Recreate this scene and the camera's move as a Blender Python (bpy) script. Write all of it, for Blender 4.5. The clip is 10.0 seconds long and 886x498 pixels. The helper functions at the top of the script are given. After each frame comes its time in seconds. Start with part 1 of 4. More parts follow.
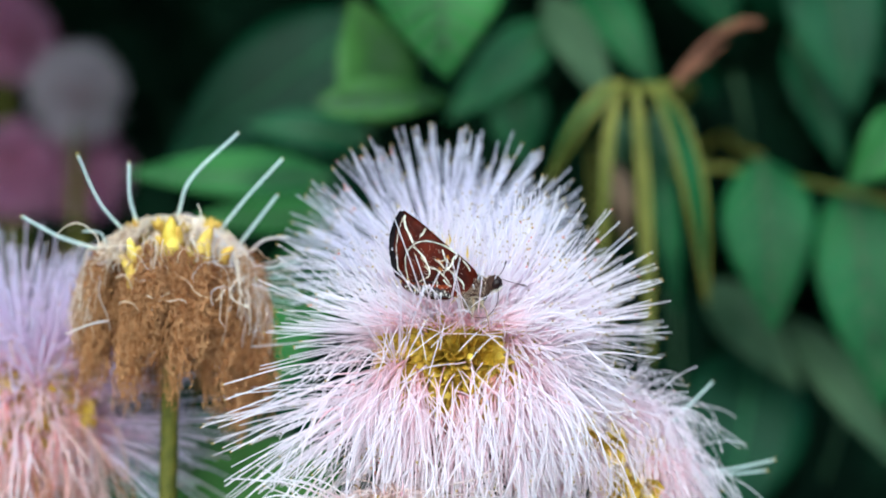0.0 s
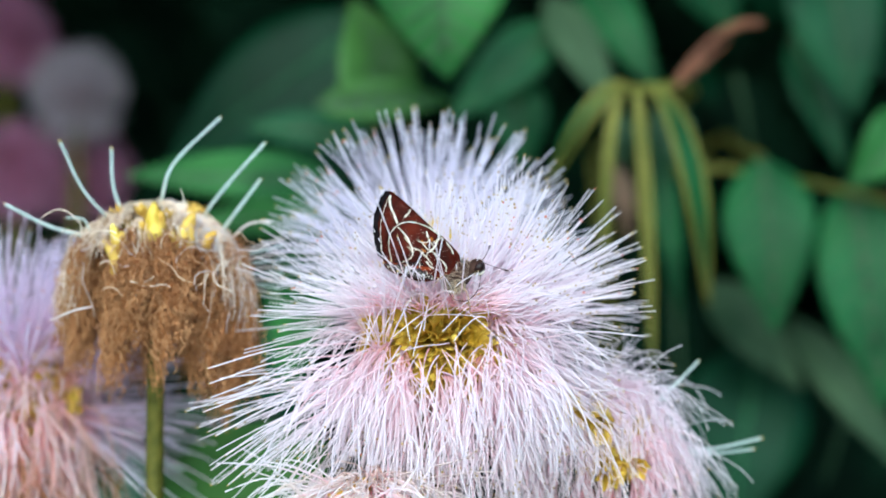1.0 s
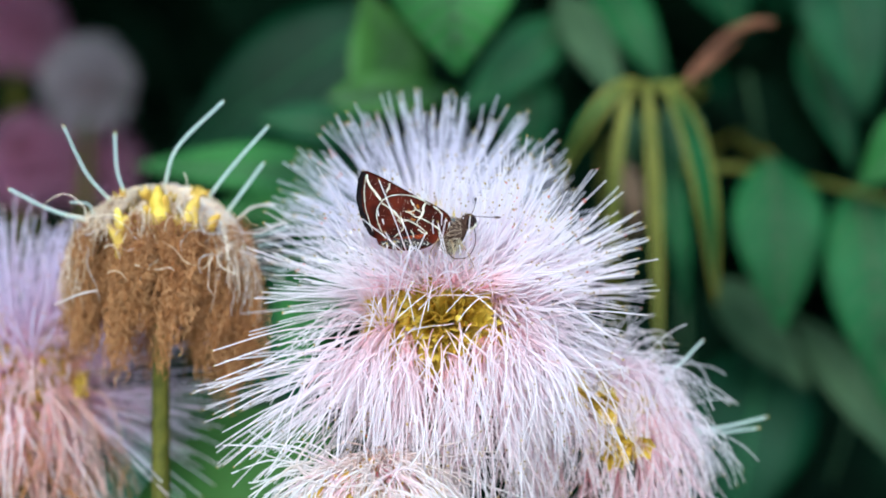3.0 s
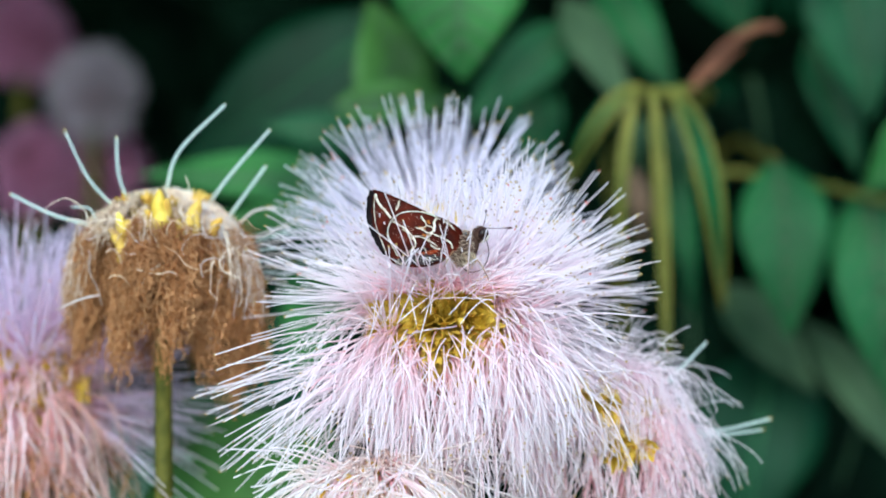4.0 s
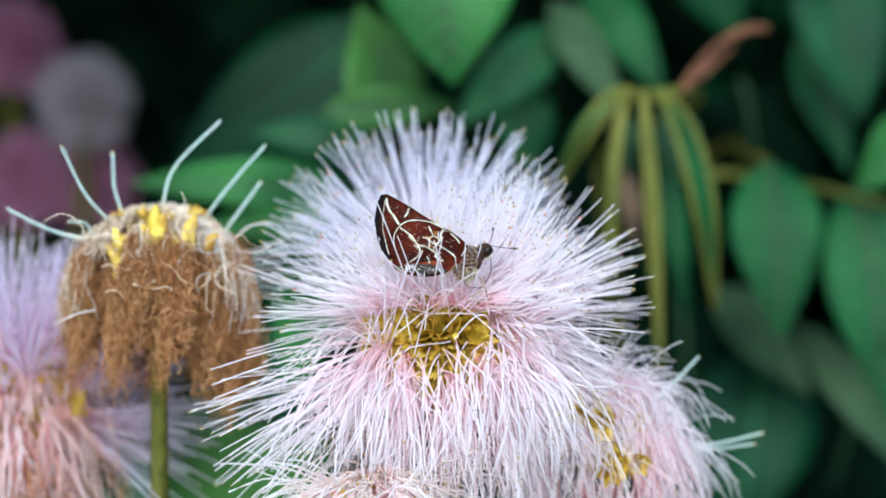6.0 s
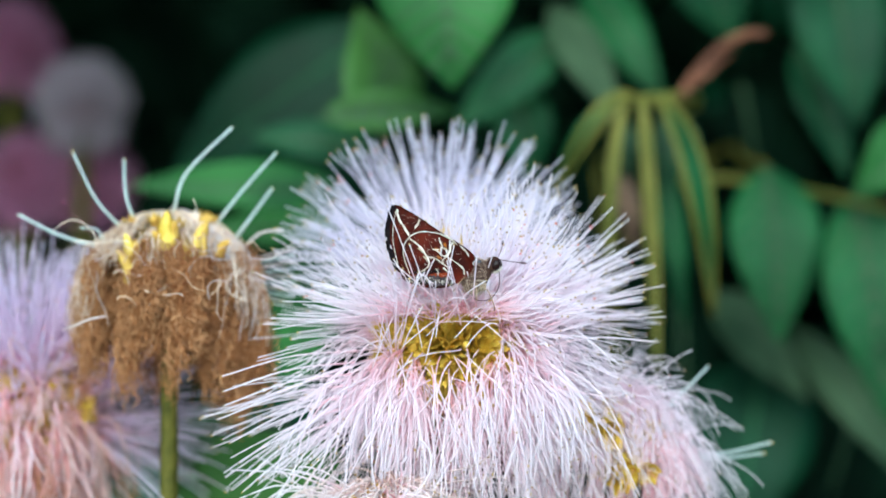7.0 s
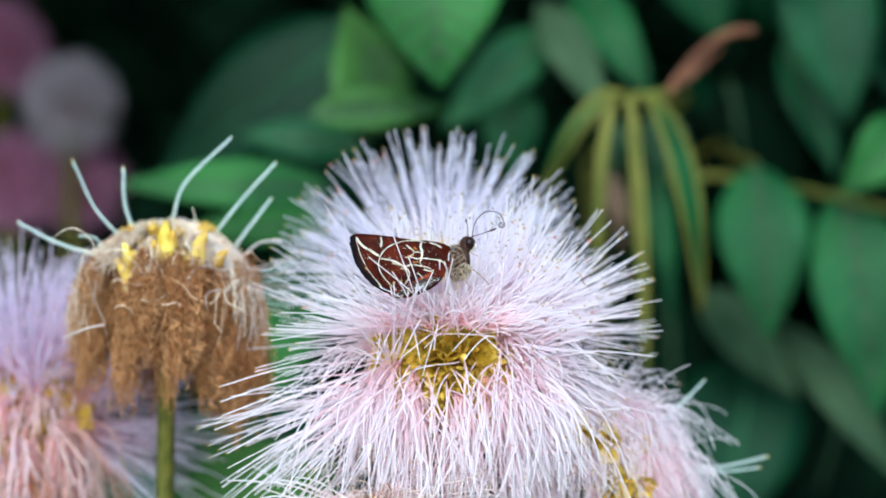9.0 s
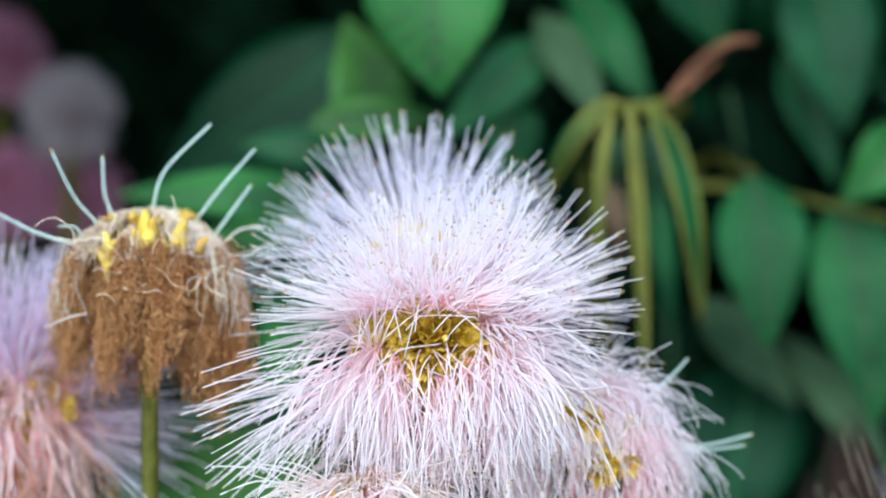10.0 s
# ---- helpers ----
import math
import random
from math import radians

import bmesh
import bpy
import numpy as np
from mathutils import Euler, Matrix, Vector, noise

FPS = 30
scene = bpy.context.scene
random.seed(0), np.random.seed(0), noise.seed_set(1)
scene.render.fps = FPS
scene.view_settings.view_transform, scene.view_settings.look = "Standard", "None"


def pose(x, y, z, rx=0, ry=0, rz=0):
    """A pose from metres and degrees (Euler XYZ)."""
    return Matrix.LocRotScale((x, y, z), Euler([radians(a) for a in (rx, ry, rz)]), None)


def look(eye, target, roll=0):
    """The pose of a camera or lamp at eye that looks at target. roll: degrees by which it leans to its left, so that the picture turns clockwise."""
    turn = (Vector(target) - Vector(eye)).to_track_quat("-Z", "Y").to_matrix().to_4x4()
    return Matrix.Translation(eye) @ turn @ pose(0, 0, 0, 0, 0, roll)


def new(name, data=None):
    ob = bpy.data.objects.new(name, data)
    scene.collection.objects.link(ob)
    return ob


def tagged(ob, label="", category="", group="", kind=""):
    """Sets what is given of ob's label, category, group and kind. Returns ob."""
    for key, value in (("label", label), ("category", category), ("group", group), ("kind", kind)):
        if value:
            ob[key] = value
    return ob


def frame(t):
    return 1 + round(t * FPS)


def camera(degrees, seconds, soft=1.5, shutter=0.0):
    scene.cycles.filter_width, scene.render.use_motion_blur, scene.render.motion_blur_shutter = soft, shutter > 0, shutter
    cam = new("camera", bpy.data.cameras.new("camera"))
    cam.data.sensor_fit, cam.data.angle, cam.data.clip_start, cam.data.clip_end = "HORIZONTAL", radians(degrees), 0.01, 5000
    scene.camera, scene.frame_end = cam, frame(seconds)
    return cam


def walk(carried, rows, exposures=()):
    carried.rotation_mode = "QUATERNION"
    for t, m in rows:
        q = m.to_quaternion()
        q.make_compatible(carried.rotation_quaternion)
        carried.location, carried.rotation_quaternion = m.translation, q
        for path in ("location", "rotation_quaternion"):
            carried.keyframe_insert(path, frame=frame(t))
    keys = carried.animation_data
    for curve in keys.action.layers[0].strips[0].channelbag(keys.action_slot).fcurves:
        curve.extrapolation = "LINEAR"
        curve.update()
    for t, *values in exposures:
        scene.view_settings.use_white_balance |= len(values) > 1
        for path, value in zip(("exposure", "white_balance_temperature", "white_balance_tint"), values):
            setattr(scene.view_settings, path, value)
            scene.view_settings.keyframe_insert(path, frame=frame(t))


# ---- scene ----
# ---- camera ----
LIFT = 0.8          # height of the view's centre above the ground, metres
cam = camera(17.5, 10.0, soft=1.8, shutter=0.5)
cam.data.dof.use_dof = True
cam.data.dof.focus_distance = 0.394
cam.data.dof.aperture_fstop = 11.0

CAMERA_TURNS = [
    (0.0, 0.0, 0.0, 0.0),
    (0.5, 0.062, 0.046, 0.264),
    (1, 0.028, 0.016, -0.069),
    (1.5, -0.01, -0.237, 0.087),
    (2, 0.101, -0.235, 0.633),
    (3.5, 0.21, 0.011, 0.69),
    (4, 0.328, 0.05, 0.285),
    (4.5, 0.309, 0.027, 0.429),
    (5, 0.273, 0.136, 0.149),
    (6.5, 0.139, 0.153, -0.348),
    (7, 0.128, 0.221, -0.125),
    (7.5, 0.021, 0.175, -0.137),
    (8, 0.087, 0.259, -0.105),
    (8.5, 0.077, 0.234, -0.008),
    (9, -0.098, 0.18, -0.278),
    (9.5, -0.121, 0.345, -0.627),
    (10, -0.112, 0.373, -0.277),
]
SWAY = [
    (0, 0, 0, 0, 0),
    (0.5, -1.19, 2.82, 1.35, 1.09),
    (1, -2.23, 2.72, -0.32, 0.66),
    (1.5, -2.49, 3.03, -0.87, 1.09),
    (2, -3.27, 6.45, 0.47, 2.67),
    (2.2, -2.02, 5.38, 1.28, 2.12),
    (3.3, -2.7, 4.63, 0.51, 1.89),
    (3.5, -3.41, 6.21, 1.32, 2.44),
    (4, -3.03, 5.21, -0.31, 1.76),
    (4.5, -0.8, 1.81, 0.61, 0.97),
    (5, -2.2, 4.66, 1.94, 1.34),
    (5.2, -3.75, 5.73, 2.05, 1.57),
    (6.3, -2.46, 3.27, 2.23, 1.01),
    (6.5, -2.13, 4.18, 2.34, 1.14),
    (7, -1.22, 3.11, 2.7, 0.98),
    (7.5, -0.13, 0.61, 2.35, 0.32),
    (8, -1.16, 2.83, 3.05, 0.82),
    (8.5, -0.92, 2.67, 2.38, 0.77),
    (9, -0.19, 1.1, 3.26, 0.27),
    (9.5, -1.75, 3.58, 3.44, 0.51),
    (10, -2.37, 4.97, 3.36, 1.33),
]

walk(cam, [(t, pose(0, -0.4, LIFT, 90 + pitch, 0, yaw) @ pose(0, 0, 0, 0, 0, roll)) for t, yaw, pitch, roll in CAMERA_TURNS],
     exposures=[(0.0, 0.7, 5150, -7), (10.0, 0.7, 5150, -7)])

# ---- light: a bright overcast sky with a wide soft sun ----
world = bpy.data.worlds.new("sky")
scene.world = world
world.use_nodes = True
sky = world.node_tree.nodes.new("ShaderNodeTexSky")
sky.sky_type, sky.sun_disc = "NISHITA", False
sky.sun_elevation, sky.sun_rotation = radians(32), radians(190)
sky.air_density, sky.dust_density = 1.0, 3.0
backing = world.node_tree.nodes["Background"]
world.node_tree.links.new(sky.outputs[0], backing.inputs[0])
backing.inputs[1].default_value = 0.15
sun = new("sun", bpy.data.lights.new("sun", "SUN"))
sun.data.energy, sun.data.angle, sun.data.color = 2.9, radians(100), (1.0, 0.98, 0.95)
sun.matrix_world = look((-0.4, -2.2, 2.2), (0, 0, 0.8))


# ---- materials ----
def material(name, color, rough=0.6, second=None, scale=400.0, detail=6.0, bump=0.0, sheen=0.0, spec=0.4, through_light=0.0, metal=0.0, split=(0.35, 0.65)):
    """A principled surface whose colour wanders between two tones, with fine relief."""
    m = bpy.data.materials.new(name)
    m.use_nodes = True
    nodes, links = m.node_tree.nodes, m.node_tree.links
    bsdf, out = nodes["Principled BSDF"], nodes["Material Output"]
    bsdf.inputs["Roughness"].default_value = rough
    bsdf.inputs["Metallic"].default_value = metal
    bsdf.inputs["Specular IOR Level"].default_value = spec
    bsdf.inputs["Sheen Weight"].default_value = sheen
    coords = nodes.new("ShaderNodeTexCoord")
    grain = nodes.new("ShaderNodeTexNoise")
    grain.inputs["Scale"].default_value, grain.inputs["Detail"].default_value = scale, detail
    links.new(coords.outputs["Object"], grain.inputs["Vector"])
    ramp = nodes.new("ShaderNodeValToRGB")
    ramp.color_ramp.elements[0].position, ramp.color_ramp.elements[1].position = split
    ramp.color_ramp.elements[0].color = (*color, 1)
    ramp.color_ramp.elements[1].color = (*(second or color), 1)
    links.new(grain.outputs[0], ramp.inputs[0])
    links.new(ramp.outputs[0], bsdf.inputs["Base Color"])
    if bump:
        fine = nodes.new("ShaderNodeTexNoise")
        fine.inputs["Scale"].default_value = scale * 4
        links.new(coords.outputs["Object"], fine.inputs["Vector"])
        relief = nodes.new("ShaderNodeBump")
        relief.inputs["Strength"].default_value, relief.inputs["Distance"].default_value = bump, 0.0004
        links.new(fine.outputs[0], relief.inputs["Height"])
        links.new(relief.outputs[0], bsdf.inputs["Normal"])
    if through_light:
        glow = nodes.new("ShaderNodeBsdfTranslucent")
        links.new(ramp.outputs[0], glow.inputs["Color"])
        mix = nodes.new("ShaderNodeMixShader")
        mix.inputs[0].default_value = through_light
        links.new(bsdf.outputs[0], mix.inputs[1])
        links.new(glow.outputs[0], mix.inputs[2])
        links.new(mix.outputs[0], out.inputs["Surface"])
    return m


def strand_material(name, root, middle, tip, rough=0.5, through_light=0.7, wander=0.25, pale=None, spec=0.2, clear=0.0):
    """Threads whose pigment runs from root to tip, each thread a little different; clear: how glassy they are."""
    m = bpy.data.materials.new(name)
    m.use_nodes = True
    nodes, links = m.node_tree.nodes, m.node_tree.links
    bsdf, out = nodes["Principled BSDF"], nodes["Material Output"]
    bsdf.inputs["Roughness"].default_value = rough
    bsdf.inputs["Specular IOR Level"].default_value = spec
    along, tone = nodes.new("ShaderNodeAttribute"), nodes.new("ShaderNodeAttribute")
    along.attribute_name, tone.attribute_name = "along", "tone"
    ramp = nodes.new("ShaderNodeValToRGB")
    ramp.color_ramp.elements[0].color, ramp.color_ramp.elements[1].color = (*root, 1), (*tip, 1)
    ramp.color_ramp.elements[1].position = 0.75
    ramp.color_ramp.elements.new(0.32).color = (*middle, 1)
    links.new(along.outputs["Fac"], ramp.inputs[0])
    mix = nodes.new("ShaderNodeMix")
    mix.data_type = "RGBA"
    mix.inputs["B"].default_value = (*(pale or middle), 1)
    strength = nodes.new("ShaderNodeMath")
    strength.operation, strength.inputs[1].default_value = "MULTIPLY", wander * 2
    links.new(tone.outputs["Fac"], strength.inputs[0])
    links.new(strength.outputs[0], mix.inputs["Factor"])
    links.new(ramp.outputs[0], mix.inputs["A"])
    links.new(mix.outputs["Result"], bsdf.inputs["Base Color"])
    glow, both = nodes.new("ShaderNodeBsdfTranslucent"), nodes.new("ShaderNodeMixShader")
    both.inputs[0].default_value = through_light
    links.new(mix.outputs["Result"], glow.inputs["Color"])
    links.new(bsdf.outputs[0], both.inputs[1])
    links.new(glow.outputs[0], both.inputs[2])
    last = both
    if clear:
        glassy, last = nodes.new("ShaderNodeBsdfTransparent"), nodes.new("ShaderNodeMixShader")
        last.inputs[0].default_value = clear
        links.new(both.outputs[0], last.inputs[1])
        links.new(glassy.outputs[0], last.inputs[2])
    links.new(last.outputs[0], out.inputs["Surface"])
    return m


def leaf_material(name, dark, light, rough=0.45, spec=0.10):
    """A leaf blade: mottled green, paler along the veins, a little light shining through."""
    m = material(name, tuple(v * 0.72 for v in dark), rough, tuple(v * 1.35 for v in light), scale=45, detail=5, bump=0.15, spec=spec, through_light=0.12)
    return m


CLEAR = 0.2         # part of the light that goes straight through a pale filament
PINK_WHITE = strand_material("white_pink_filament", (0.95, 0.62, 0.68), (0.97, 0.865, 0.915), (0.98, 0.935, 0.98), wander=0.25, pale=(0.97, 0.85, 0.90), clear=CLEAR)
BURST = strand_material("white_filament", (0.97, 0.80, 0.86), (0.98, 0.90, 0.945), (0.98, 0.935, 0.98), wander=0.2, pale=(0.98, 0.88, 0.93), clear=CLEAR)
# Pink roots are pigment; the pink is deepened to tint the shade between strands.
SKIRT = strand_material("pink_rooted_white_filament", (0.95, 0.48, 0.52), (0.97, 0.75, 0.80), (0.98, 0.925, 0.96), wander=0.4, pale=(0.98, 0.93, 0.965), clear=CLEAR)
CROWN_WHITE = strand_material("white_lilac_filament", (0.95, 0.84, 0.89), (0.93, 0.88, 0.95), (0.90, 0.87, 0.95), wander=0.3, pale=(0.84, 0.78, 0.90), clear=CLEAR)
PINK_DEEP = strand_material("pink_filament", (0.90, 0.42, 0.48), (0.93, 0.70, 0.75), (0.94, 0.86, 0.90), wander=0.25, pale=(0.92, 0.64, 0.69), clear=CLEAR)
LILAC = strand_material("lilac_filament", (0.89, 0.52, 0.64), (0.86, 0.74, 0.87), (0.82, 0.76, 0.90), wander=0.2, pale=(0.9, 0.66, 0.76), clear=CLEAR)
FADING = strand_material("fading_pink_tan_filament", (0.90, 0.34, 0.38), (0.88, 0.50, 0.50), (0.66, 0.38, 0.31), wander=0.4, pale=(0.92, 0.76, 0.76))
SALMON = strand_material("salmon_faded_filament", (0.88, 0.42, 0.44), (0.90, 0.64, 0.64), (0.74, 0.48, 0.38), wander=0.4, pale=(0.92, 0.84, 0.82), clear=CLEAR)
CREAM = strand_material("cream_curled_filament", (0.75, 0.50, 0.40), (0.88, 0.78, 0.74), (0.86, 0.76, 0.70), wander=0.3, pale=(0.9, 0.85, 0.86), clear=CLEAR)
DRY = strand_material("dry_brown_fibre", (0.22, 0.066, 0.022), (0.31, 0.115, 0.038), (0.33, 0.135, 0.048), rough=0.85, through_light=0.15, wander=0.34, pale=(0.60, 0.35, 0.17), spec=0.08)
DRY_PALE = strand_material("dry_cream_fibre", (0.84, 0.66, 0.44), (0.76, 0.56, 0.38), (0.46, 0.25, 0.11), rough=0.7, through_light=0.3, wander=0.42, pale=(0.90, 0.80, 0.70))
ROSE = strand_material("rose_filament", (0.54, 0.21, 0.33), (0.60, 0.29, 0.44), (0.62, 0.35, 0.53), wander=0.2)
PALE = strand_material("pale_grey_pink_filament", (0.5, 0.38, 0.42), (0.56, 0.50, 0.55), (0.58, 0.53, 0.58), wander=0.2)
BUD_WHITE = strand_material("cream_white_filament", (0.93, 0.70, 0.62), (0.96, 0.87, 0.86), (0.97, 0.93, 0.94), wander=0.35, pale=(0.97, 0.95, 0.97), clear=CLEAR)
SPARE = strand_material("pale_green_white_stamen", (0.75, 0.78, 0.70), (0.72, 0.80, 0.78), (0.74, 0.82, 0.80), wander=0.1)
ANTHER = material("anther_ochre", (0.20, 0.12, 0.03), 0.6, (0.56, 0.42, 0.14), scale=900)
ANTHER_RED = material("anther_red", (0.50, 0.07, 0.06), 0.6, (0.62, 0.25, 0.12), scale=900)
GOLD = material("golden_floret", (0.54, 0.35, 0.02), 0.5, (0.88, 0.68, 0.12), scale=420, bump=0.6, through_light=0.3)
DRY_GOLD = material("dry_golden_floret", (0.48, 0.27, 0.035), 0.6, (0.68, 0.48, 0.10), scale=300, bump=0.4, through_light=0.15)
BUD_CORE = material("golden_brown_core", (0.35, 0.16, 0.06), 0.7, (0.60, 0.40, 0.12), scale=250, bump=0.5)
STEM = material("olive_green_stem", (0.045, 0.048, 0.006), 0.6, (0.095, 0.088, 0.014), scale=500, bump=0.6, spec=0.12)
BARK = material("brown_bark", (0.06, 0.035, 0.02), 0.85, (0.14, 0.09, 0.055), scale=120, bump=0.9)
CURL = material("dead_brown_leaf", (0.075, 0.026, 0.012), 0.8, (0.16, 0.065, 0.030), scale=200, bump=0.6)
LEAF_BRIGHT = leaf_material("mid_green_leaf", (0.019, 0.078, 0.0185), (0.0314, 0.102, 0.0235))
LEAF_FRESH = leaf_material("fresh_green_leaf", (0.0246, 0.074, 0.0151), (0.0448, 0.104, 0.0227))
LEAF_BLUE = leaf_material("blue_green_leaf", (0.0157, 0.066, 0.0252), (0.0269, 0.088, 0.0336))
LEAF_MID = leaf_material("deep_green_leaf", (0.0123, 0.064, 0.0202), (0.0224, 0.088, 0.0269))
# Darker copy of the leaf green, part of the shade put into it.
LEAF_DARK_SHADE = leaf_material("dark_leaf_painted_shade", (0.0035, 0.022, 0.009), (0.006, 0.032, 0.013))
# In-between leaf copy: its dimness is painted into the green.
LEAF_HALF_SHADE = leaf_material("leaf_painted_half_shade", (0.008, 0.04, 0.016), (0.014, 0.056, 0.022))
LEAF_OLIVE = leaf_material("olive_yellow_leaf", (0.06, 0.088, 0.01), (0.13, 0.125, 0.028))
LEAF_GREY = leaf_material("pale_grey_green_leaf", (0.0291, 0.062, 0.0302), (0.0493, 0.084, 0.042), rough=0.6)
# Near-black green: deep shade painted as the leaf colour.
LEAF_DEEP_SHADE = leaf_material("hedge_leaf_painted_deep_shade", (0.002, 0.006, 0.0035), (0.004, 0.012, 0.006), rough=0.9, spec=0.02)
# Unseen ground, made pale so it bounces fill light up at the flowers.
BOUNCE_SOIL = material("pale_bounce_soil", (0.28, 0.25, 0.20), 0.95, (0.42, 0.38, 0.32), scale=30, bump=0.8)
WING_BROWN = material("red_brown_wing_scales", (0.012, 0.0018, 0.0014), 0.5, (0.062, 0.0075, 0.0026), scale=330, detail=8, bump=0.35, spec=0.04)
WING_CREAM = material("cream_wing_scales", (0.36, 0.31, 0.24), 0.75, (0.66, 0.61, 0.53), scale=1500, bump=0.4)
WING_BLACK = material("black_wing_fringe", (0.004, 0.003, 0.004), 0.9, (0.011, 0.008, 0.009), scale=1500, bump=0.4, spec=0.03)
WING_RUST = material("rust_wing_band", (0.12, 0.018, 0.005), 0.6, (0.20, 0.034, 0.008), scale=900, bump=0.3, spec=0.06)
WING_ORANGE = material("orange_wing_spot", (0.16, 0.045, 0.006), 0.6, (0.26, 0.09, 0.012), scale=900, bump=0.3, spec=0.08)
WING_GREY = material("slate_grey_wing_fold", (0.018, 0.013, 0.015), 0.7, (0.060, 0.047, 0.050), scale=900, bump=0.4, spec=0.05)
UPPER_CREAM = material("dull_cream_spot", (0.16, 0.12, 0.08), 0.7, (0.34, 0.28, 0.20), scale=1500, bump=0.4)
WING_UPPER = material("dusky_upper_wing", (0.008, 0.004, 0.004), 0.6, (0.022, 0.012, 0.010), scale=700, bump=0.4, spec=0.05)
FUR = strand_material("grey_brown_fur", (0.03, 0.011, 0.007), (0.07, 0.030, 0.018), (0.16, 0.09, 0.06), rough=0.9, through_light=0.05, wander=0.45, pale=(0.55, 0.44, 0.34), spec=0.03)
BIB = strand_material("cream_fur", (0.12, 0.07, 0.05), (0.36, 0.28, 0.18), (0.62, 0.54, 0.40), rough=0.9, through_light=0.1, wander=0.3, pale=(0.10, 0.06, 0.045), spec=0.05)
BODY = material("dark_brown_body", (0.03, 0.014, 0.010), 0.8, (0.06, 0.034, 0.026), scale=900, bump=0.6, spec=0.05)
# The teal-blue reflection on the back is put into this colour.
BODY_BLUE_SHEEN = material("back_painted_blue_sheen", (0.03, 0.06, 0.09), 0.5, (0.07, 0.11, 0.14), scale=900, bump=0.6)
EYE = material("glossy_black_eye", (0.008, 0.003, 0.003), 0.12, (0.016, 0.006, 0.005), scale=900, spec=0.15)
HORN = material("dark_antenna", (0.03, 0.015, 0.015), 0.5, (0.07, 0.03, 0.025), scale=900)
TAN = material("tan_leg", (0.22, 0.13, 0.07), 0.6, (0.36, 0.26, 0.16), scale=900)

# ---- helpers of this scene ----
rng = np.random.default_rng(7)
PX = 0.0785         # millimetres across the focal plane for one step of the plan's grid


def spot(x, y, depth=0.0):
    """A point of the plan: grid steps across and down, and millimetres behind the focal plane, in millimetres from the view's centre."""
    k = PX * (1 + depth / 400)
    return np.array([(x - 784) * k, depth, (441 - y) * k])


def thing(name, base, label, category, group="", kind=""):
    ob = new(name)
    ob.empty_display_size = 0.005
    ob.location = (base[0] / 1000, base[1] / 1000, base[2] / 1000 + LIFT)
    ob["base"] = [float(v) for v in base]
    return tagged(ob, label, category, group, kind)


def mesh_of(name, verts, faces, mats, slots=None, smooth=True, extra=None):
    """A mesh from millimetre points."""
    me = bpy.data.meshes.new(name)
    me.from_pydata((np.asarray(verts) / 1000).tolist(), [], [list(map(int, f)) for f in faces])
    for m in mats if isinstance(mats, (list, tuple)) else [mats]:
        me.materials.append(m)
    if slots is not None:
        me.polygons.foreach_set("material_index", np.asarray(slots, dtype=np.int32))
    if smooth:
        me.polygons.foreach_set("use_smooth", np.ones(len(me.polygons), dtype=bool))
    for key, values in (extra or {}).items():
        me.attributes.new(key, "FLOAT", "POINT").data.foreach_set("value", np.asarray(values, dtype=np.float32))
    me.update()
    return me


def part(name, me, parent, label="", at=None, kind=""):
    """One mesh object under a thing or a part; its points are given from the view's centre unless at is set."""
    ob = new(name, me)
    ob.parent = parent
    top = parent
    while top.parent:
        top = top.parent
    if at is None:
        if parent is top:
            ob.location = -Vector(top["base"]) / 1000
    else:
        ob.location = Vector(at) / 1000
    return tagged(ob, label, "", "", kind)


def joined(pieces):
    """Several (verts, faces[, slots]) as one."""
    verts, faces, slots, n = [], [], [], 0
    for v, f, *s in pieces:
        verts.append(np.asarray(v))
        faces += [[i + n for i in face] for face in f]
        slots += list(s[0]) if s else [0] * len(f)
        n += len(v)
    return np.concatenate(verts), faces, slots


def tubes(paths, radii, sides=4, cap=True):
    """Threads along paths of shape (n, k, 3) with k radii (or n x k): points, faces, and how far along each point lies."""
    paths = np.asarray(paths, float)
    n, k, _ = paths.shape
    radii = np.broadcast_to(np.asarray(radii, float), (n, k))
    run = np.gradient(paths, axis=1)
    run /= np.linalg.norm(run, axis=2, keepdims=True) + 1e-9
    side = np.tile(np.array([0.31, 0.89, 0.33]), (n, k, 1))
    side[np.abs((run * side).sum(2)) > 0.9] = (0.9, -0.2, 0.4)
    one = np.cross(run, side)
    one /= np.linalg.norm(one, axis=2, keepdims=True) + 1e-9
    two = np.cross(run, one)
    turn = np.arange(sides) * 2 * math.pi / sides
    ring = one[:, :, None] * np.cos(turn)[:, None] + two[:, :, None] * np.sin(turn)[:, None]
    verts = (paths[:, :, None] + ring * radii[:, :, None, None]).reshape(-1, 3)
    a = np.arange(n)[:, None, None] * k * sides + np.arange(k - 1)[None, :, None] * sides
    j = np.arange(sides)[None, None]
    nxt = (j + 1) % sides
    quads = np.stack([a + j, a + nxt, a + nxt + sides, a + j + sides], -1).reshape(-1, 4)
    faces = quads.tolist()
    if cap:
        ends = (np.arange(n) * k * sides + (k - 1) * sides)[:, None] + np.arange(sides)
        faces += ends.tolist() + (ends - (k - 1) * sides)[:, ::-1].tolist()
    along = np.tile(np.repeat(np.linspace(0, 1, k), sides), n)
    return verts, faces, along


def threads(name, paths, radii, mat, parent, sides=4, label="", kind=""):
    n, k, _ = np.shape(paths)
    verts, faces, along = tubes(paths, radii, sides)
    tone = np.repeat(rng.random(n), k * sides)
    return part(name, mesh_of(name, verts, faces, mat, extra={"along": along, "tone": tone}), parent, label, kind=kind)


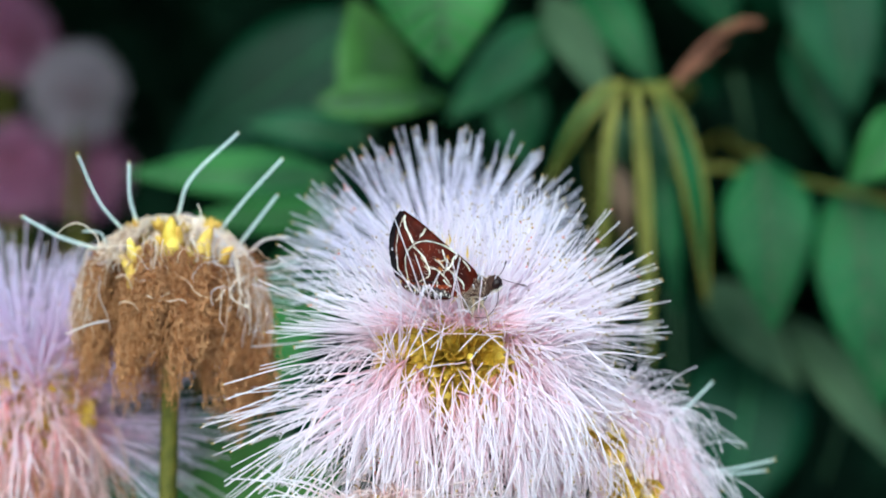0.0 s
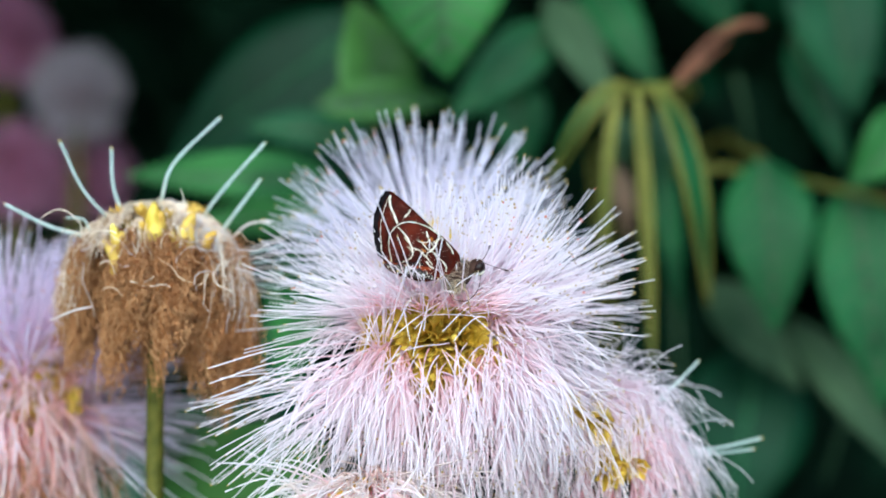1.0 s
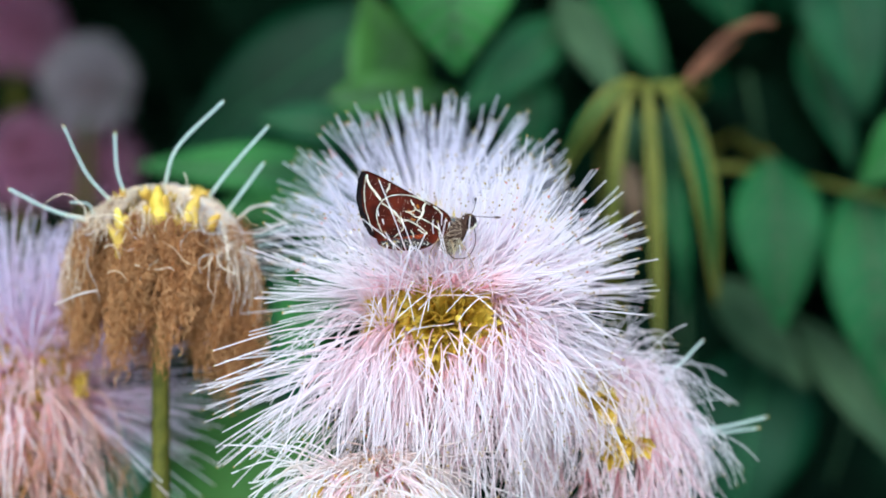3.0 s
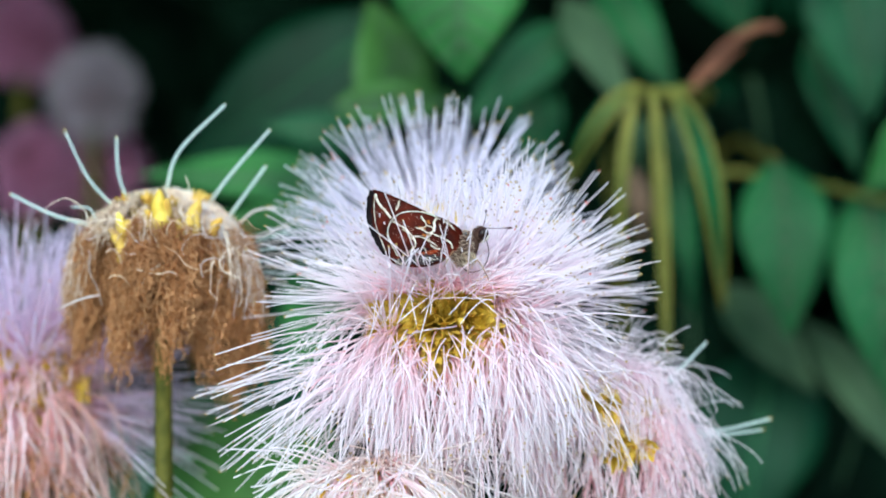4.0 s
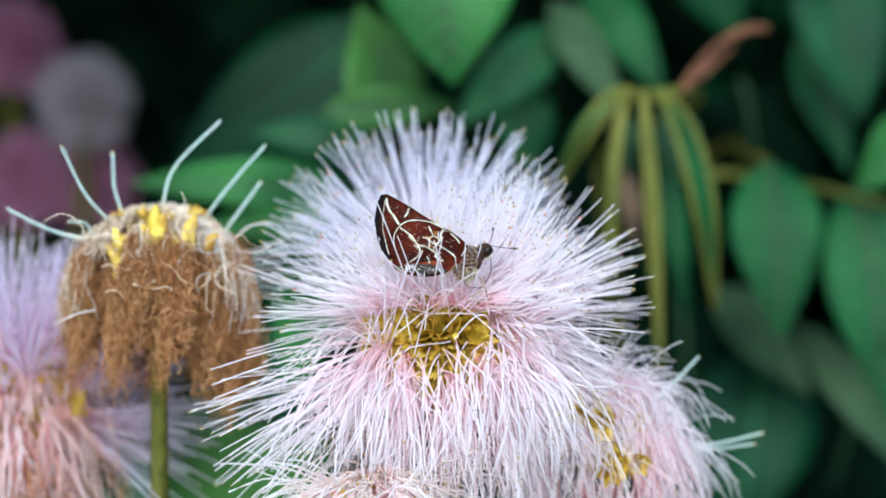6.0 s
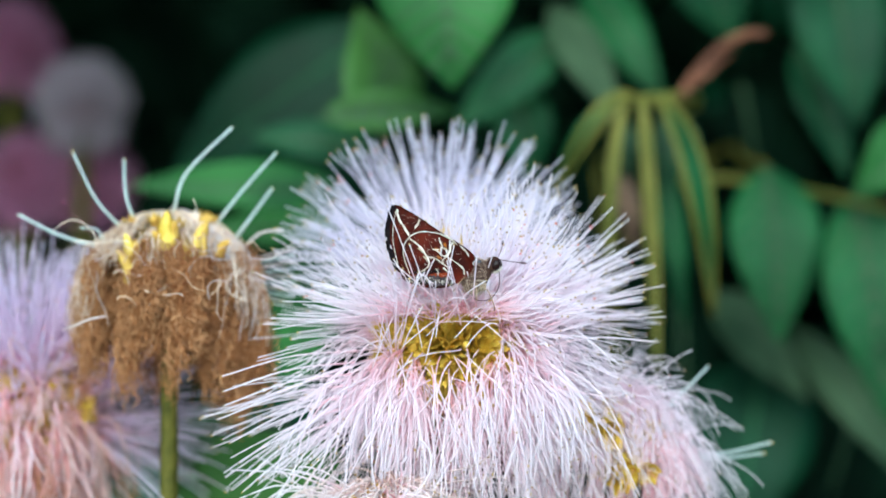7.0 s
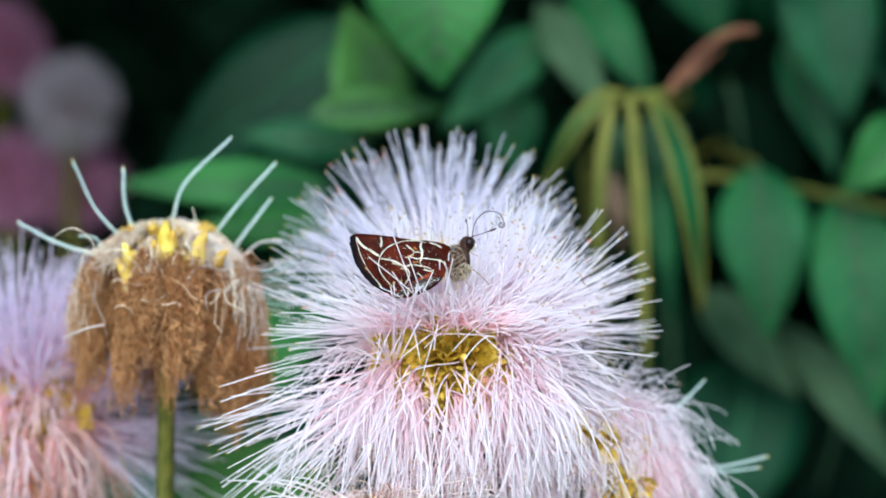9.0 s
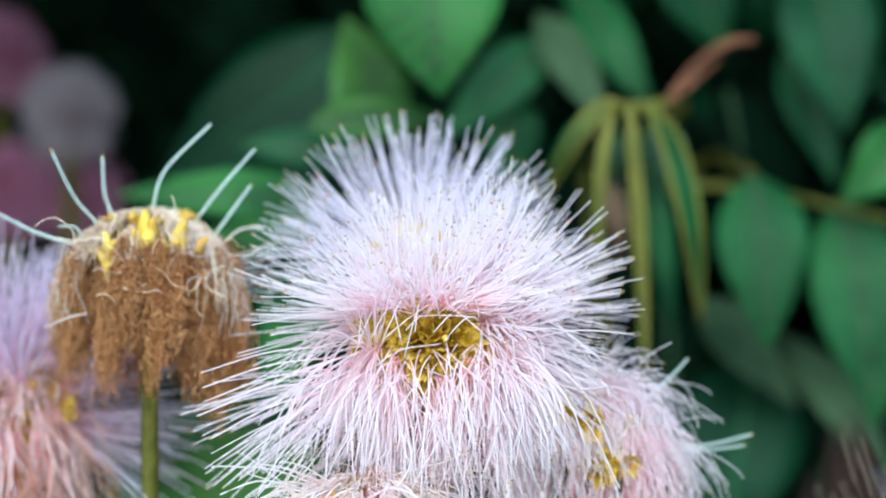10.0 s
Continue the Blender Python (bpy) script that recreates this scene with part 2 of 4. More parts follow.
def balls(centres, radius, stretch=1.0):
    """Small eight-sided beads."""
    shape = np.array([[1, 0, 0], [0, 1, 0], [-1, 0, 0], [0, -1, 0], [0, 0, 1], [0, 0, -1]], float)
    tris = [[0, 1, 4], [1, 2, 4], [2, 3, 4], [3, 0, 4], [1, 0, 5], [2, 1, 5], [3, 2, 5], [0, 3, 5]]
    verts, faces = [], []
    for n, c in enumerate(np.asarray(centres)):
        spin = Euler(rng.random(3) * 6).to_matrix()
        verts.append(c + (shape * radius * (0.7 + 0.6 * rng.random()) * (1, 1, stretch)) @ np.array(spin))
        faces += [[i + 6 * n for i in t] for t in tris]
    return np.concatenate(verts), faces


def ellipsoid(centre, size, tilt=(0, 0, 0), rings=12, steps=18, lump=0.0):
    """A rounded body with an optional uneven skin."""
    turn = np.array(Euler([radians(a) for a in tilt]).to_matrix())
    verts, faces = [(0, 0, 1)], []
    for r in range(1, rings):
        a = math.pi * r / rings
        for s in range(steps):
            b = 2 * math.pi * s / steps
            verts.append((math.sin(a) * math.cos(b), math.sin(a) * math.sin(b), math.cos(a)))
    verts.append((0, 0, -1))
    verts = np.array(verts)
    if lump:
        verts *= 1 + lump * (rng.random((len(verts), 1)) - 0.5)
    last = len(verts) - 1
    for s in range(steps):
        faces.append((0, 1 + s, 1 + (s + 1) % steps))
        faces.append((last, last - steps + (s + 1) % steps, last - steps + s))
        for r in range(rings - 2):
            a = 1 + r * steps
            faces.append((a + s, a + steps + s, a + steps + (s + 1) % steps, a + (s + 1) % steps))
    return verts * size @ turn.T + centre, faces


def smooth_line(points, count):
    """A rounded line through a few points."""
    p = np.asarray(points, float)
    if len(p) < 3:
        return p[0] + (p[-1] - p[0]) * np.linspace(0, 1, count)[:, None]
    q = np.vstack([2 * p[0] - p[1], p, 2 * p[-1] - p[-2]])
    out = []
    for u in np.linspace(0, len(p) - 1 - 1e-6, count):
        i, f = int(u), u - int(u)
        a, b, c, d = q[i:i + 4]
        out.append(0.5 * (2 * b + (c - a) * f + (2 * a - 5 * b + 4 * c - d) * f * f + (3 * b - a - 3 * c + d) * f ** 3))
    return np.array(out)


def unit(v):
    v = np.asarray(v, float)
    return v / (np.linalg.norm(v, axis=-1, keepdims=True) + 1e-9)


def heading(azimuth, height):
    """A direction: azimuth in degrees from away (0) over right (90) to the camera (180); height in degrees."""
    a, h = radians(azimuth), radians(height)
    return np.array([math.sin(a) * math.cos(h), math.cos(a) * math.cos(h), math.sin(h)])


def sprays(start, way, count, cone, length, droop, curl=0.0, k=9, uneven=0.2):
    """Paths of a floret's filaments: they leave start round a heading, spread over a cone, and droop."""
    loose = rng.normal(size=(count, 3))
    loose -= (loose @ way)[:, None] * way
    loose = unit(loose)
    lean = np.tan(np.radians(cone)) * (np.sqrt(rng.random(count)) * np.where(rng.random(count) < 0.15, 1.7, 1.0))[:, None]
    go = unit(unit(way + np.array([0, 0, -0.95 * droop])) + loose * lean)
    far = length * (1 + uneven * rng.normal(size=(count, 1)).clip(-2, 1.3))
    s = np.linspace(0, 1, k)[None, :, None]
    bend = droop * (0.15 + 0.75 * rng.random((count, 1)))
    b = bend[:, :, None]
    path = start + loose[:, None] * 0.5 * s ** 0.5 * 0.8 + far[:, :, None] * (go[:, None] * (s - 0.42 * np.minimum(b, 1.1) * s * s) + np.array([0, 0, -0.72]) * b * s * s)
    bow = unit(np.cross(go, rng.normal(size=(count, 3))))[:, None]
    path = path + bow * far[:, :, None] * (0.03 + 0.06 * min(curl, 1.0)) * rng.normal(size=(count, 1, 1)) * s * s
    if curl:
        ph, fr = rng.random((count, 1, 1)) * 6.3, 2 + 4 * rng.random((count, 1, 1))
        path = path + (bow * np.sin(ph + fr * 3 * s) + np.cross(bow, unit(go)[:, None]) * np.cos(ph + fr * 3 * s)) * curl * s
    return path


def falls(start, way, count, cone, length, weight, wobble, k=13, uneven=0.2):
    """Paths of limp filaments: they set out round a heading, sink under their weight and wander on the way."""
    loose = rng.normal(size=(count, 3))
    loose = unit(loose - (loose @ way)[:, None] * way)
    go = unit(way + loose * np.tan(np.radians(cone)) * np.sqrt(rng.random((count, 1))))
    step = length * (1 + uneven * rng.normal(size=(count, 1)).clip(-2, 1.5)) / (k - 1)
    sink = np.array([0, 0, -1.0]) * weight * (0.4 + 1.1 * rng.random((count, 1)))
    stray = rng.normal(size=(count, 3)) * wobble
    at, line = start + loose * 0.4 * rng.random((count, 1)), []
    for n in range(k):
        line.append(at)
        go = unit(go + sink + stray)
        stray = 0.75 * stray + 0.5 * wobble * rng.normal(size=(count, 3))
        at = at + go * step
    return np.stack(line, 1)


def blade(base, tip, half, fold=0.2, bend=3.0, lean=0.0, wave=0.06, n=14, m=6, pointed=1.0, belly=0.8, arch=(0, 0, 0)):
    """A leaf blade between two points: an oval outline with a pointed tip, folded along the midrib, with a thin edge."""
    base, tip = np.asarray(base, float), np.asarray(tip, float)
    run = unit(tip - base)
    face = unit(np.array([lean, -1.0, 0.15]) - run * np.dot(run, [lean, -1.0, 0.15]))
    side = np.cross(run, face)
    rows = []
    ph = rng.random() * 6
    for i in range(n + 1):
        s = i / n
        wide = half * (math.sin(math.pi * s ** belly) ** 0.9) * (1 - 0.25 * pointed * s * s) + 0.05
        mid = base + (tip - base) * s + face * bend * math.sin(math.pi * s) + np.asarray(arch) * math.sin(math.pi * s ** 0.6)
        rows.append([mid + side * wide * v + face * (abs(v) * wide * fold + wave * half * math.sin(7 * s + ph + 2 * v) * abs(v)) for v in np.linspace(-1, 1, m + 1)])
    top = np.array(rows).reshape(-1, 3)
    verts = np.vstack([top, top - face * 0.25])
    faces, w, total = [], m + 1, (n + 1) * (m + 1)
    for i in range(n):
        for j in range(m):
            a = i * w + j
            faces.append((a, a + 1, a + w + 1, a + w))
            faces.append((a + total, a + w + total, a + w + 1 + total, a + 1 + total))
    for i in range(n):
        for a, b in ((i * w, i * w + w), (i * w + m + w, i * w + m)):
            faces.append((a, b, b + total, a + total))
    return verts, faces


def floret_tube(base, way, length, wide):
    """A golden tube with a flared rim of five pointed lobes."""
    way = unit(way)
    one = unit(np.cross(way, (0.2, 0.5, 0.84)))
    two = np.cross(way, one)
    steps, verts, faces = 15, [], []
    sizes = [(0.0, 0.55), (0.3, 0.6), (0.6, 0.85), (0.82, 1.15), (1.0, 1.3)]
    wobble = 0.2 * rng.normal(size=2)
    for r, (up, size) in enumerate(sizes):
        for s in range(steps):
            a = 2 * math.pi * s / steps
            lobe = 1 + 0.10 * math.cos(5 * a) if r > 1 else 1
            rise = (0.16 * math.cos(5 * a) if r == 4 else 0) + up
            rad = wide * size * lobe
            verts.append(base + way * length * rise + rad * (one * math.cos(a) + two * math.sin(a)) + (one * wobble[0] + two * wobble[1]) * up * up * 2)
    for r in range(len(sizes) - 1):
        for s in range(steps):
            n = (s + 1) % steps
            faces.append((r * steps + s, r * steps + n, (r + 1) * steps + n, (r + 1) * steps + s))
    return np.array(verts), faces


def stem_line(top, wander=2.0, foot=-75.0):
    """The way of a stem from a head down to the branch below the view."""
    x, y, z = top
    return smooth_line([(x, y, z), (x + wander * 0.3, y + 1, z * 0.6 + foot * 0.4), (x * 0.85 + wander, y * 0.6 + 6, foot)], 14)


swaying = []


def stamen(parent, path, radii, mat, bead_mat, bead):
    """One filament with its anther, as a piece of its own."""
    verts, faces, along = tubes(path[None], radii[None], 4)
    slots = [0] * len(faces)
    tone = [rng.random()] * len(verts)
    if bead:
        v, f = balls(path[-1:], bead)
        faces = faces + [[i + len(verts) for i in q] for q in f]
        slots += [1] * len(f)
        along, tone = list(along) + [1.0] * len(v), tone + [0.0] * len(v)
        verts = np.vstack([verts, v])
    part("stamen", mesh_of("stamen", verts, faces, [mat, bead_mat], slots, extra={"along": along, "tone": tone}), parent)


def powderpuff(centre, label, rows, core=4.5, core_mat=None, reach=11.0, wide=1.15, tube_mat=None, foot=-75.0, stem=1.3, thick=(0.13, 0.085), anthers=True, beads=0.2, single=60, gap=None, stray=0.12):
    """A flower head: stem, round core and florets, each a tube with a tuft of filaments and anthers.
    rows: (number, azimuths, heights, cone, length, droop, threads each, filament material, curl)."""
    head = thing("powderpuff_flower", (centre[0], centre[1], centre[2] - core), label, "flower", "powderpuff flower heads")
    centre = np.asarray(centre, float)
    line = stem_line(centre, rng.normal() * 2, foot)
    verts, faces, along = tubes(line[None], np.linspace(stem * 0.85, stem * 1.15, 14)[None], 10)
    part("stem", mesh_of("stem", verts, faces, STEM), head, "olive green stem")
    verts, faces = ellipsoid(centre, (core, core, core * 0.9), lump=0.1)
    part("core", mesh_of("core", verts, faces, core_mat or GOLD), head, "core of the head")
    for count, azimuths, heights, cone, length, droop, each, mat, curl in rows:
        for n in range(count):
            az = azimuths[0] + (azimuths[1] - azimuths[0]) * (n + 0.5 + 0.5 * (rng.random() - 0.5)) / count
            el = heights[0] + (heights[1] - heights[0]) * rng.random()
            if gap and gap[0] < az < gap[1] and el < gap[2]:
                continue
            way = heading(az, el)
            base = centre + way * core * 0.8
            size = reach - core * 0.8
            verts, faces = floret_tube(base, way, size, wide * (0.85 + 0.3 * rng.random()))
            tube = part("floret", mesh_of("floret", verts, faces, tube_mat or GOLD), head)
            if not each:
                continue
            mouth, go = base + way * size * 0.85, unit(way + stray * rng.normal(size=3))
            if droop > 0.3:
                paths = falls(mouth, go, each, cone, length, 0.42 * droop, 0.05 + 0.3 * curl)
            else:
                paths = sprays(mouth, go, each, cone, length, droop, curl)
            bead_mat = ANTHER_RED if rng.random() < 0.05 else ANTHER
            lone = min(single, each // 2) if way[1] < 0.25 else 0
            single -= lone
            for path in paths[:lone]:
                stamen(tube, path, np.linspace(thick[0], thick[1], len(path)), mat, bead_mat, beads if anthers else 0)
            threads("filament_tuft", paths[lone:], np.linspace(thick[0], thick[1], paths.shape[1]), mat, tube, 4, kind="stuff")
            if anthers:
                verts, faces = balls(paths[lone::2, -1], beads)
                part("anther_tuft", mesh_of("anther_tuft", verts, faces, bead_mat, smooth=False), tube, kind="stuff")
    swaying.append(head)
    return head


def lone_stamen(parent, points, mat, thick=0.17, bead=0.26):
    """One long stamen standing clear of the rest, with its anther."""
    line = smooth_line(points, 12)
    ob = threads("stamen", line[None], np.linspace(thick, thick * 0.8, 12), mat, parent, 6)
    verts, faces = balls(line[-1:], bead)
    part("anther", mesh_of("anther", verts, faces, ANTHER, smooth=False), ob)


# ---- ground ----
def ground():
    bm = bmesh.new()
    bmesh.ops.create_grid(bm, x_segments=60, y_segments=60, size=1.0)
    for v in bm.verts:
        r = max(abs(v.co.x), abs(v.co.y))
        v.co *= 0.02 + 400 * r ** 5 + 4 * r
        v.co.z = 0.03 * noise.noise(v.co * 1.3) - 0.02 if v.co.length < 30 else -0.02
    me = bpy.data.meshes.new("ground")
    bm.to_mesh(me)
    bm.free()
    me.materials.append(BOUNCE_SOIL)
    tagged(new("ground", me), "unseen ground, made pale to bounce light upwards", "ground", kind="structure")


ground()

# ---- flowers ----
FRONT, BACK = 180, 0
main = powderpuff(spot(808, 624, 9), "pale pink-white powderpuff flower in full bloom with golden centre", [
    (22, (150, 214), (-30, 20), 0, 0, 0.0, 0, BURST, 0),
    (8, (-95, 70), (42, 78), 20, 13.0, 0.0, 13, BURST, 0.05),
    (5, (112, 150), (36, 58), 24, 11.0, 0.0, 16, BURST, 0.05),
    (3, (195, 240), (44, 66), 24, 12.5, 0.0, 10, BURST, 0.05),
    (6, (94, 140), (20, 42), 24, 14.5, 0.0, 26, PINK_WHITE, 0.05),
    (7, (60, 116), (2, 32), 22, 17.5, 0.03, 28, PINK_WHITE, 0.05),
    (5, (100, 140), (6, 24), 28, 14.5, 0.03, 24, PINK_WHITE, 0.1),
    (5, (246, 290), (10, 30), 18, 17.0, 0.05, 12, PINK_WHITE, 0.05),
    (3, (222, 246), (14, 28), 24, 14.0, 0.05, 15, PINK_WHITE, 0.05),
    (2, (256, 284), (-14, 0), 14, 24, 0.14, 5, PINK_WHITE, 0),
    (6, (238, 270), (-42, -16), 15, 23.0, 0.2, 20, PINK_WHITE, 0.1),
    (6, (84, 128), (-30, 6), 20, 17.0, 0.28, 20, PINK_WHITE, 0.1),
    (6, (218, 258), (-18, 8), 20, 15.0, 0.6, 14, SKIRT, 0.25),
    (5, (98, 142), (-18, 4), 20, 16.0, 0.6, 20, SKIRT, 0.2),
    (7, (206, 244), (-28, -6), 15, 16.5, 0.8, 13, SKIRT, 0.2),
    (6, (106, 148), (-30, -4), 13, 17.0, 0.8, 17, SKIRT, 0.3),
    (8, (140, 222), (-44, -30), 15, 15.0, 0.9, 15, SKIRT, 0.25),
    (9, (112, 248), (-54, -34), 16, 20.0, 0.7, 14, SKIRT, 0.25),
    (8, (108, 250), (-70, -48), 24, 20.0, 0.6, 14, PINK_DEEP, 0.4),
    (5, (70, 120), (-52, -20), 22, 18.0, 0.8, 16, SKIRT, 0.3),
], single=170, wide=1.35, thick=(0.10, 0.075), beads=0.18, gap=(186, 200, -24), stray=0.4)
# tufts that rise from the rim of the golden centre, behind the resting butterfly
for n in range(15):
    az = 120 + 122 * (n + rng.random()) / 15
    root = spot(808, 624, 9) + heading(az, 26 + 10 * rng.random()) * 9.5
    way = unit(heading(az, 62 + 8 * rng.random()) + (0.25 * rng.normal() + 0.5 * math.sin(radians(az)), 0, 0))
    tube = part("floret", mesh_of("floret", *floret_tube(root - way * 1.5, way, 2.0, 0.6), GOLD), main)
    paths = sprays(root, way, 22, 32, 10.5 + 3.0 * rng.random(), 0.0, 0.05)
    for path in paths[:4]:
        stamen(tube, path, np.linspace(0.092, 0.07, 9), BURST, ANTHER, 0.13)
    threads("filament_tuft", paths[4:], np.linspace(0.092, 0.07, 9), SKIRT if n % 3 == 0 else BURST, tube, 4, kind="stuff")
# a low fan of fine threads over the upper rim of the golden centre
fan = []
for n in range(190):
    x = 690 + 210 * rng.random()
    root = spot(x, 574 + 8 * rng.normal(), -2.5 - 1.5 * rng.random())
    way = unit(np.array([(x - 795) / 70 + 0.55 * rng.normal(), -0.28, 0.55 + 0.25 * rng.normal()]))
    fan.append(falls(root, way, 1, 10, 5.0 + 4.5 * rng.random(), 0.01, 0.03, 9)[0])
threads("filament_tuft", np.array(fan), np.linspace(0.09, 0.07, 9), SKIRT, main, 4, kind="stuff")
# short threads round the butterfly's feet
for n in range(34):
    x = 670 + 220 * rng.random()
    root, end = spot(x, 580 + 10 * rng.normal(), -5.0), spot(x + 45 * rng.normal() + (x - 780) * 0.5, 514 + 20 * rng.normal(), -11.0 - 2.0 * rng.random())
    stamen(main, smooth_line([root, (root + end) / 2 + (0, -0.6, 0.8), end], 9), np.linspace(0.088, 0.07, 9), BURST, ANTHER, 0.1 if n % 3 == 0 else 0)
# threads that lie across the golden centre
for n in range(18):
    x = 690 + 230 * rng.random()
    high = n % 2
    root = spot(x, 562 if high else 668 + 24 * rng.random(), -2.5)
    end = spot(x + 60 * rng.normal(), (626 + 36 * rng.normal()) if high else (820 + 40 * rng.normal()), -7.5 - 2 * rng.random())
    middle = (root + end) / 2 + (0, -2.2, 0.4 if high else 3.0)
    lone_stamen(main, [root, middle, end], SKIRT if not high else BURST, 0.085, 0.1)
# loose threads that cross one another over the hanging filaments
loose = []
for n in range(100):
    x = 600 + 410 * rng.random()
    root = spot(x, 640 + 70 * rng.random() + 0.0006 * (x - 805) ** 2, -3.5 - 2 * rng.random())
    path = falls(root, unit(np.array([(x - 805) / 210 + 0.55 * rng.normal(), -0.55, -0.25])), 1, 12, 11 + 6 * rng.random(), 0.16, 0.07)
    if n < 40:
        stamen(main, path[0], np.linspace(0.105, 0.085, 13), BURST if n % 3 else SKIRT, ANTHER, 0.11 if n % 4 == 0 else 0)
    else:
        loose.append(path[0])
threads("filament_tuft", np.array(loose), np.linspace(0.105, 0.085, 13), BURST, main, 4, kind="stuff")
# broad golden lobes at the open centre
for base, tip, wide in (((790, 630), (716, 590), 1.9), ((790, 620), (760, 572), 2.0), ((830, 622), (852, 562), 1.6), ((840, 640), (912, 642), 2.0), ((832, 648), (884, 690), 2.2), ((830, 630), (898, 606), 1.8), ((800, 630), (804, 580), 1.8), ((800, 640), (800, 694), 2.2), ((780, 630), (700, 626), 1.6)):
    verts, faces = blade(spot(base[0], base[1], 3.5), spot(tip[0], tip[1], 0.2), wide * 0.6, 0.7, 0.6, belly=0.95, n=8, m=4, wave=0.12)
    part("petal", mesh_of("petal", verts, faces, GOLD), main, "golden petal lobe")
verts, faces = ellipsoid(spot(832, 632, -2.6), (0.5, 0.5, 0.5), lump=0.1)
part("bud", mesh_of("bud", verts, faces, GOLD), main, "round golden bud")
for n, tip in enumerate(((395, 681), (397, 708), (399, 733), (386, 758), (408, 800), (424, 836), (440, 858), (1170, 634), (1148, 560), (1112, 680))):
    root = spot(640 - 6 * n, 640 + 20 * n, -1) if n < 7 else spot(960, 640 - 30 * (n - 7), -1)
    end = spot(tip[0], tip[1], -4)
    lone_stamen(main, [root, (root + end) / 2 + (0, 0, 1.0), end], PINK_WHITE, 0.12, 0.16)
# long threads that stand before the resting butterfly
for root, tip in (((752, 540), (697, 384)), ((765, 545), (735, 452)), ((795, 550), (815, 455)), ((740, 545), (562, 462)), ((738, 550), (598, 486)), ((745, 548), (706, 478)), ((785, 550), (760, 505)), ((700, 560), (520, 505)), ((705, 565), (505, 550)), ((690, 575), (488, 600)), ((720, 560), (560, 520))):
    root, end = spot(root[0], root[1], -8.5), spot(tip[0], tip[1], -12.0)
    lone_stamen(main, [root, (root + end) / 2 + (0, -1.0, 0.3), end], PINK_WHITE, 0.085, 0.13)
for root, tip in (((790, 560), (664, 452)), ((822, 556), (800, 462)), ((846, 556), (858, 452)), ((760, 565), (672, 505))):
    root, end = spot(root[0], root[1], -9), spot(tip[0], tip[1], -13.5)
    lone_stamen(main, [root, (root + end) / 2 + (0, -0.8, 0.2), end], PINK_WHITE, 0.085, 0.13)

crown = powderpuff(spot(778, 512, 25), "white powderpuff flower with upright filaments", [
    (14, (-100, 92), (8, 42), 13, 15.0, 0.0, 9, CROWN_WHITE, 0),
    (15, (-120, 110), (40, 86), 13, 14.2, 0.0, 10, CROWN_WHITE, 0),
    (6, (240, 290), (10, 45), 17, 14.5, 0.0, 18, CROWN_WHITE, 0),
    (5, (66, 125), (10, 38), 15, 15.0, 0.0, 12, CROWN_WHITE, 0),
    (7, (30, 110), (26, 62), 14, 15.5, 0.0, 12, CROWN_WHITE, 0),
], core=3.5, reach=7.5, thick=(0.10, 0.085), beads=0.2, single=60, stray=0.2)

right = powderpuff(spot(1088, 812, 20), "pale pink powderpuff flower with drooping filaments", [
    (9, (0, 360), (62, 88), 38, 10, 0.7, 34, PINK_WHITE, 0.25),
    (11, (50, 300), (25, 62), 24, 13, 0.9, 30, PINK_WHITE, 0.25),
    (10, (60, 300), (-20, 22), 18, 15, 1.0, 20, SKIRT, 0.35),
    (4, (60, 110), (-16, 12), 14, 14, 0.5, 10, PINK_WHITE, 0.15),
    (8, (60, 280), (-55, -15), 24, 17, 0.8, 26, PINK_DEEP, 0.4),
], reach=7.5, wide=0.9, thick=(0.10, 0.075), single=120, beads=0.15, stray=0.25)
for place in ((1030, 735), (1044, 742), (1084, 752), (1098, 764), (1088, 776), (1104, 832), (1122, 842), (1096, 850), (1136, 852), (1112, 862)):
    verts, faces = floret_tube(spot(place[0], place[1], 13), heading(165 + 30 * rng.random(), -40 + 25 * rng.random()), 5.0, 1.25)
    part("floret", mesh_of("floret", verts, faces, GOLD), right)
lone_stamen(right, [spot(1165, 760, 21), spot(1215, 722, 22), spot(1262, 676, 24)], SPARE, 0.22)
lone_stamen(right, [spot(1160, 758, 20), spot(1185, 746, 20), spot(1210, 742, 20)], SPARE, 0.2)
lone_stamen(right, [spot(1215, 835, 23), spot(1290, 831, 25), spot(1371, 814, 27)], SPARE, 0.26)
lone_stamen(right, [spot(1215, 842, 23), spot(1290, 840, 25), spot(1357, 833, 27)], SPARE, 0.22)
lone_stamen(right, [spot(1180, 812, 24), spot(1205, 800, 26), spot(1230, 790, 27)], SPARE, 0.18)

def dome_strands(centre, top, flat, spread, count, mat, parent, thick, name, singles=0, wave=0.2):
    """Filaments that lie over a dome: from its crown outwards and down."""
    paths = []
    while len(paths) < count:
        a = rng.random() * 2 * math.pi
        ring = np.linspace(0.4 + 0.3 * spread * rng.random(), spread * (0.7 + 0.4 * rng.random()), 14)
        high = top - (flat * (0.9 + 0.25 * rng.random())) * ring ** 2
        turn = a + 0.35 * rng.normal() * np.linspace(0, 1, 14)
        drift = np.cumsum(rng.normal(size=(14, 3)) * wave, axis=0)
        paths.append(centre + np.stack([np.sin(turn) * ring, np.cos(turn) * ring, high], 1) + drift)
    for path in paths[:singles]:
        stamen(parent, path, np.linspace(thick, thick * 0.8, 14), mat, ANTHER, 0)
    threads(name, np.array(paths[singles:]), np.linspace(thick, thick * 0.8, 14), mat, parent, 4, kind="stuff")


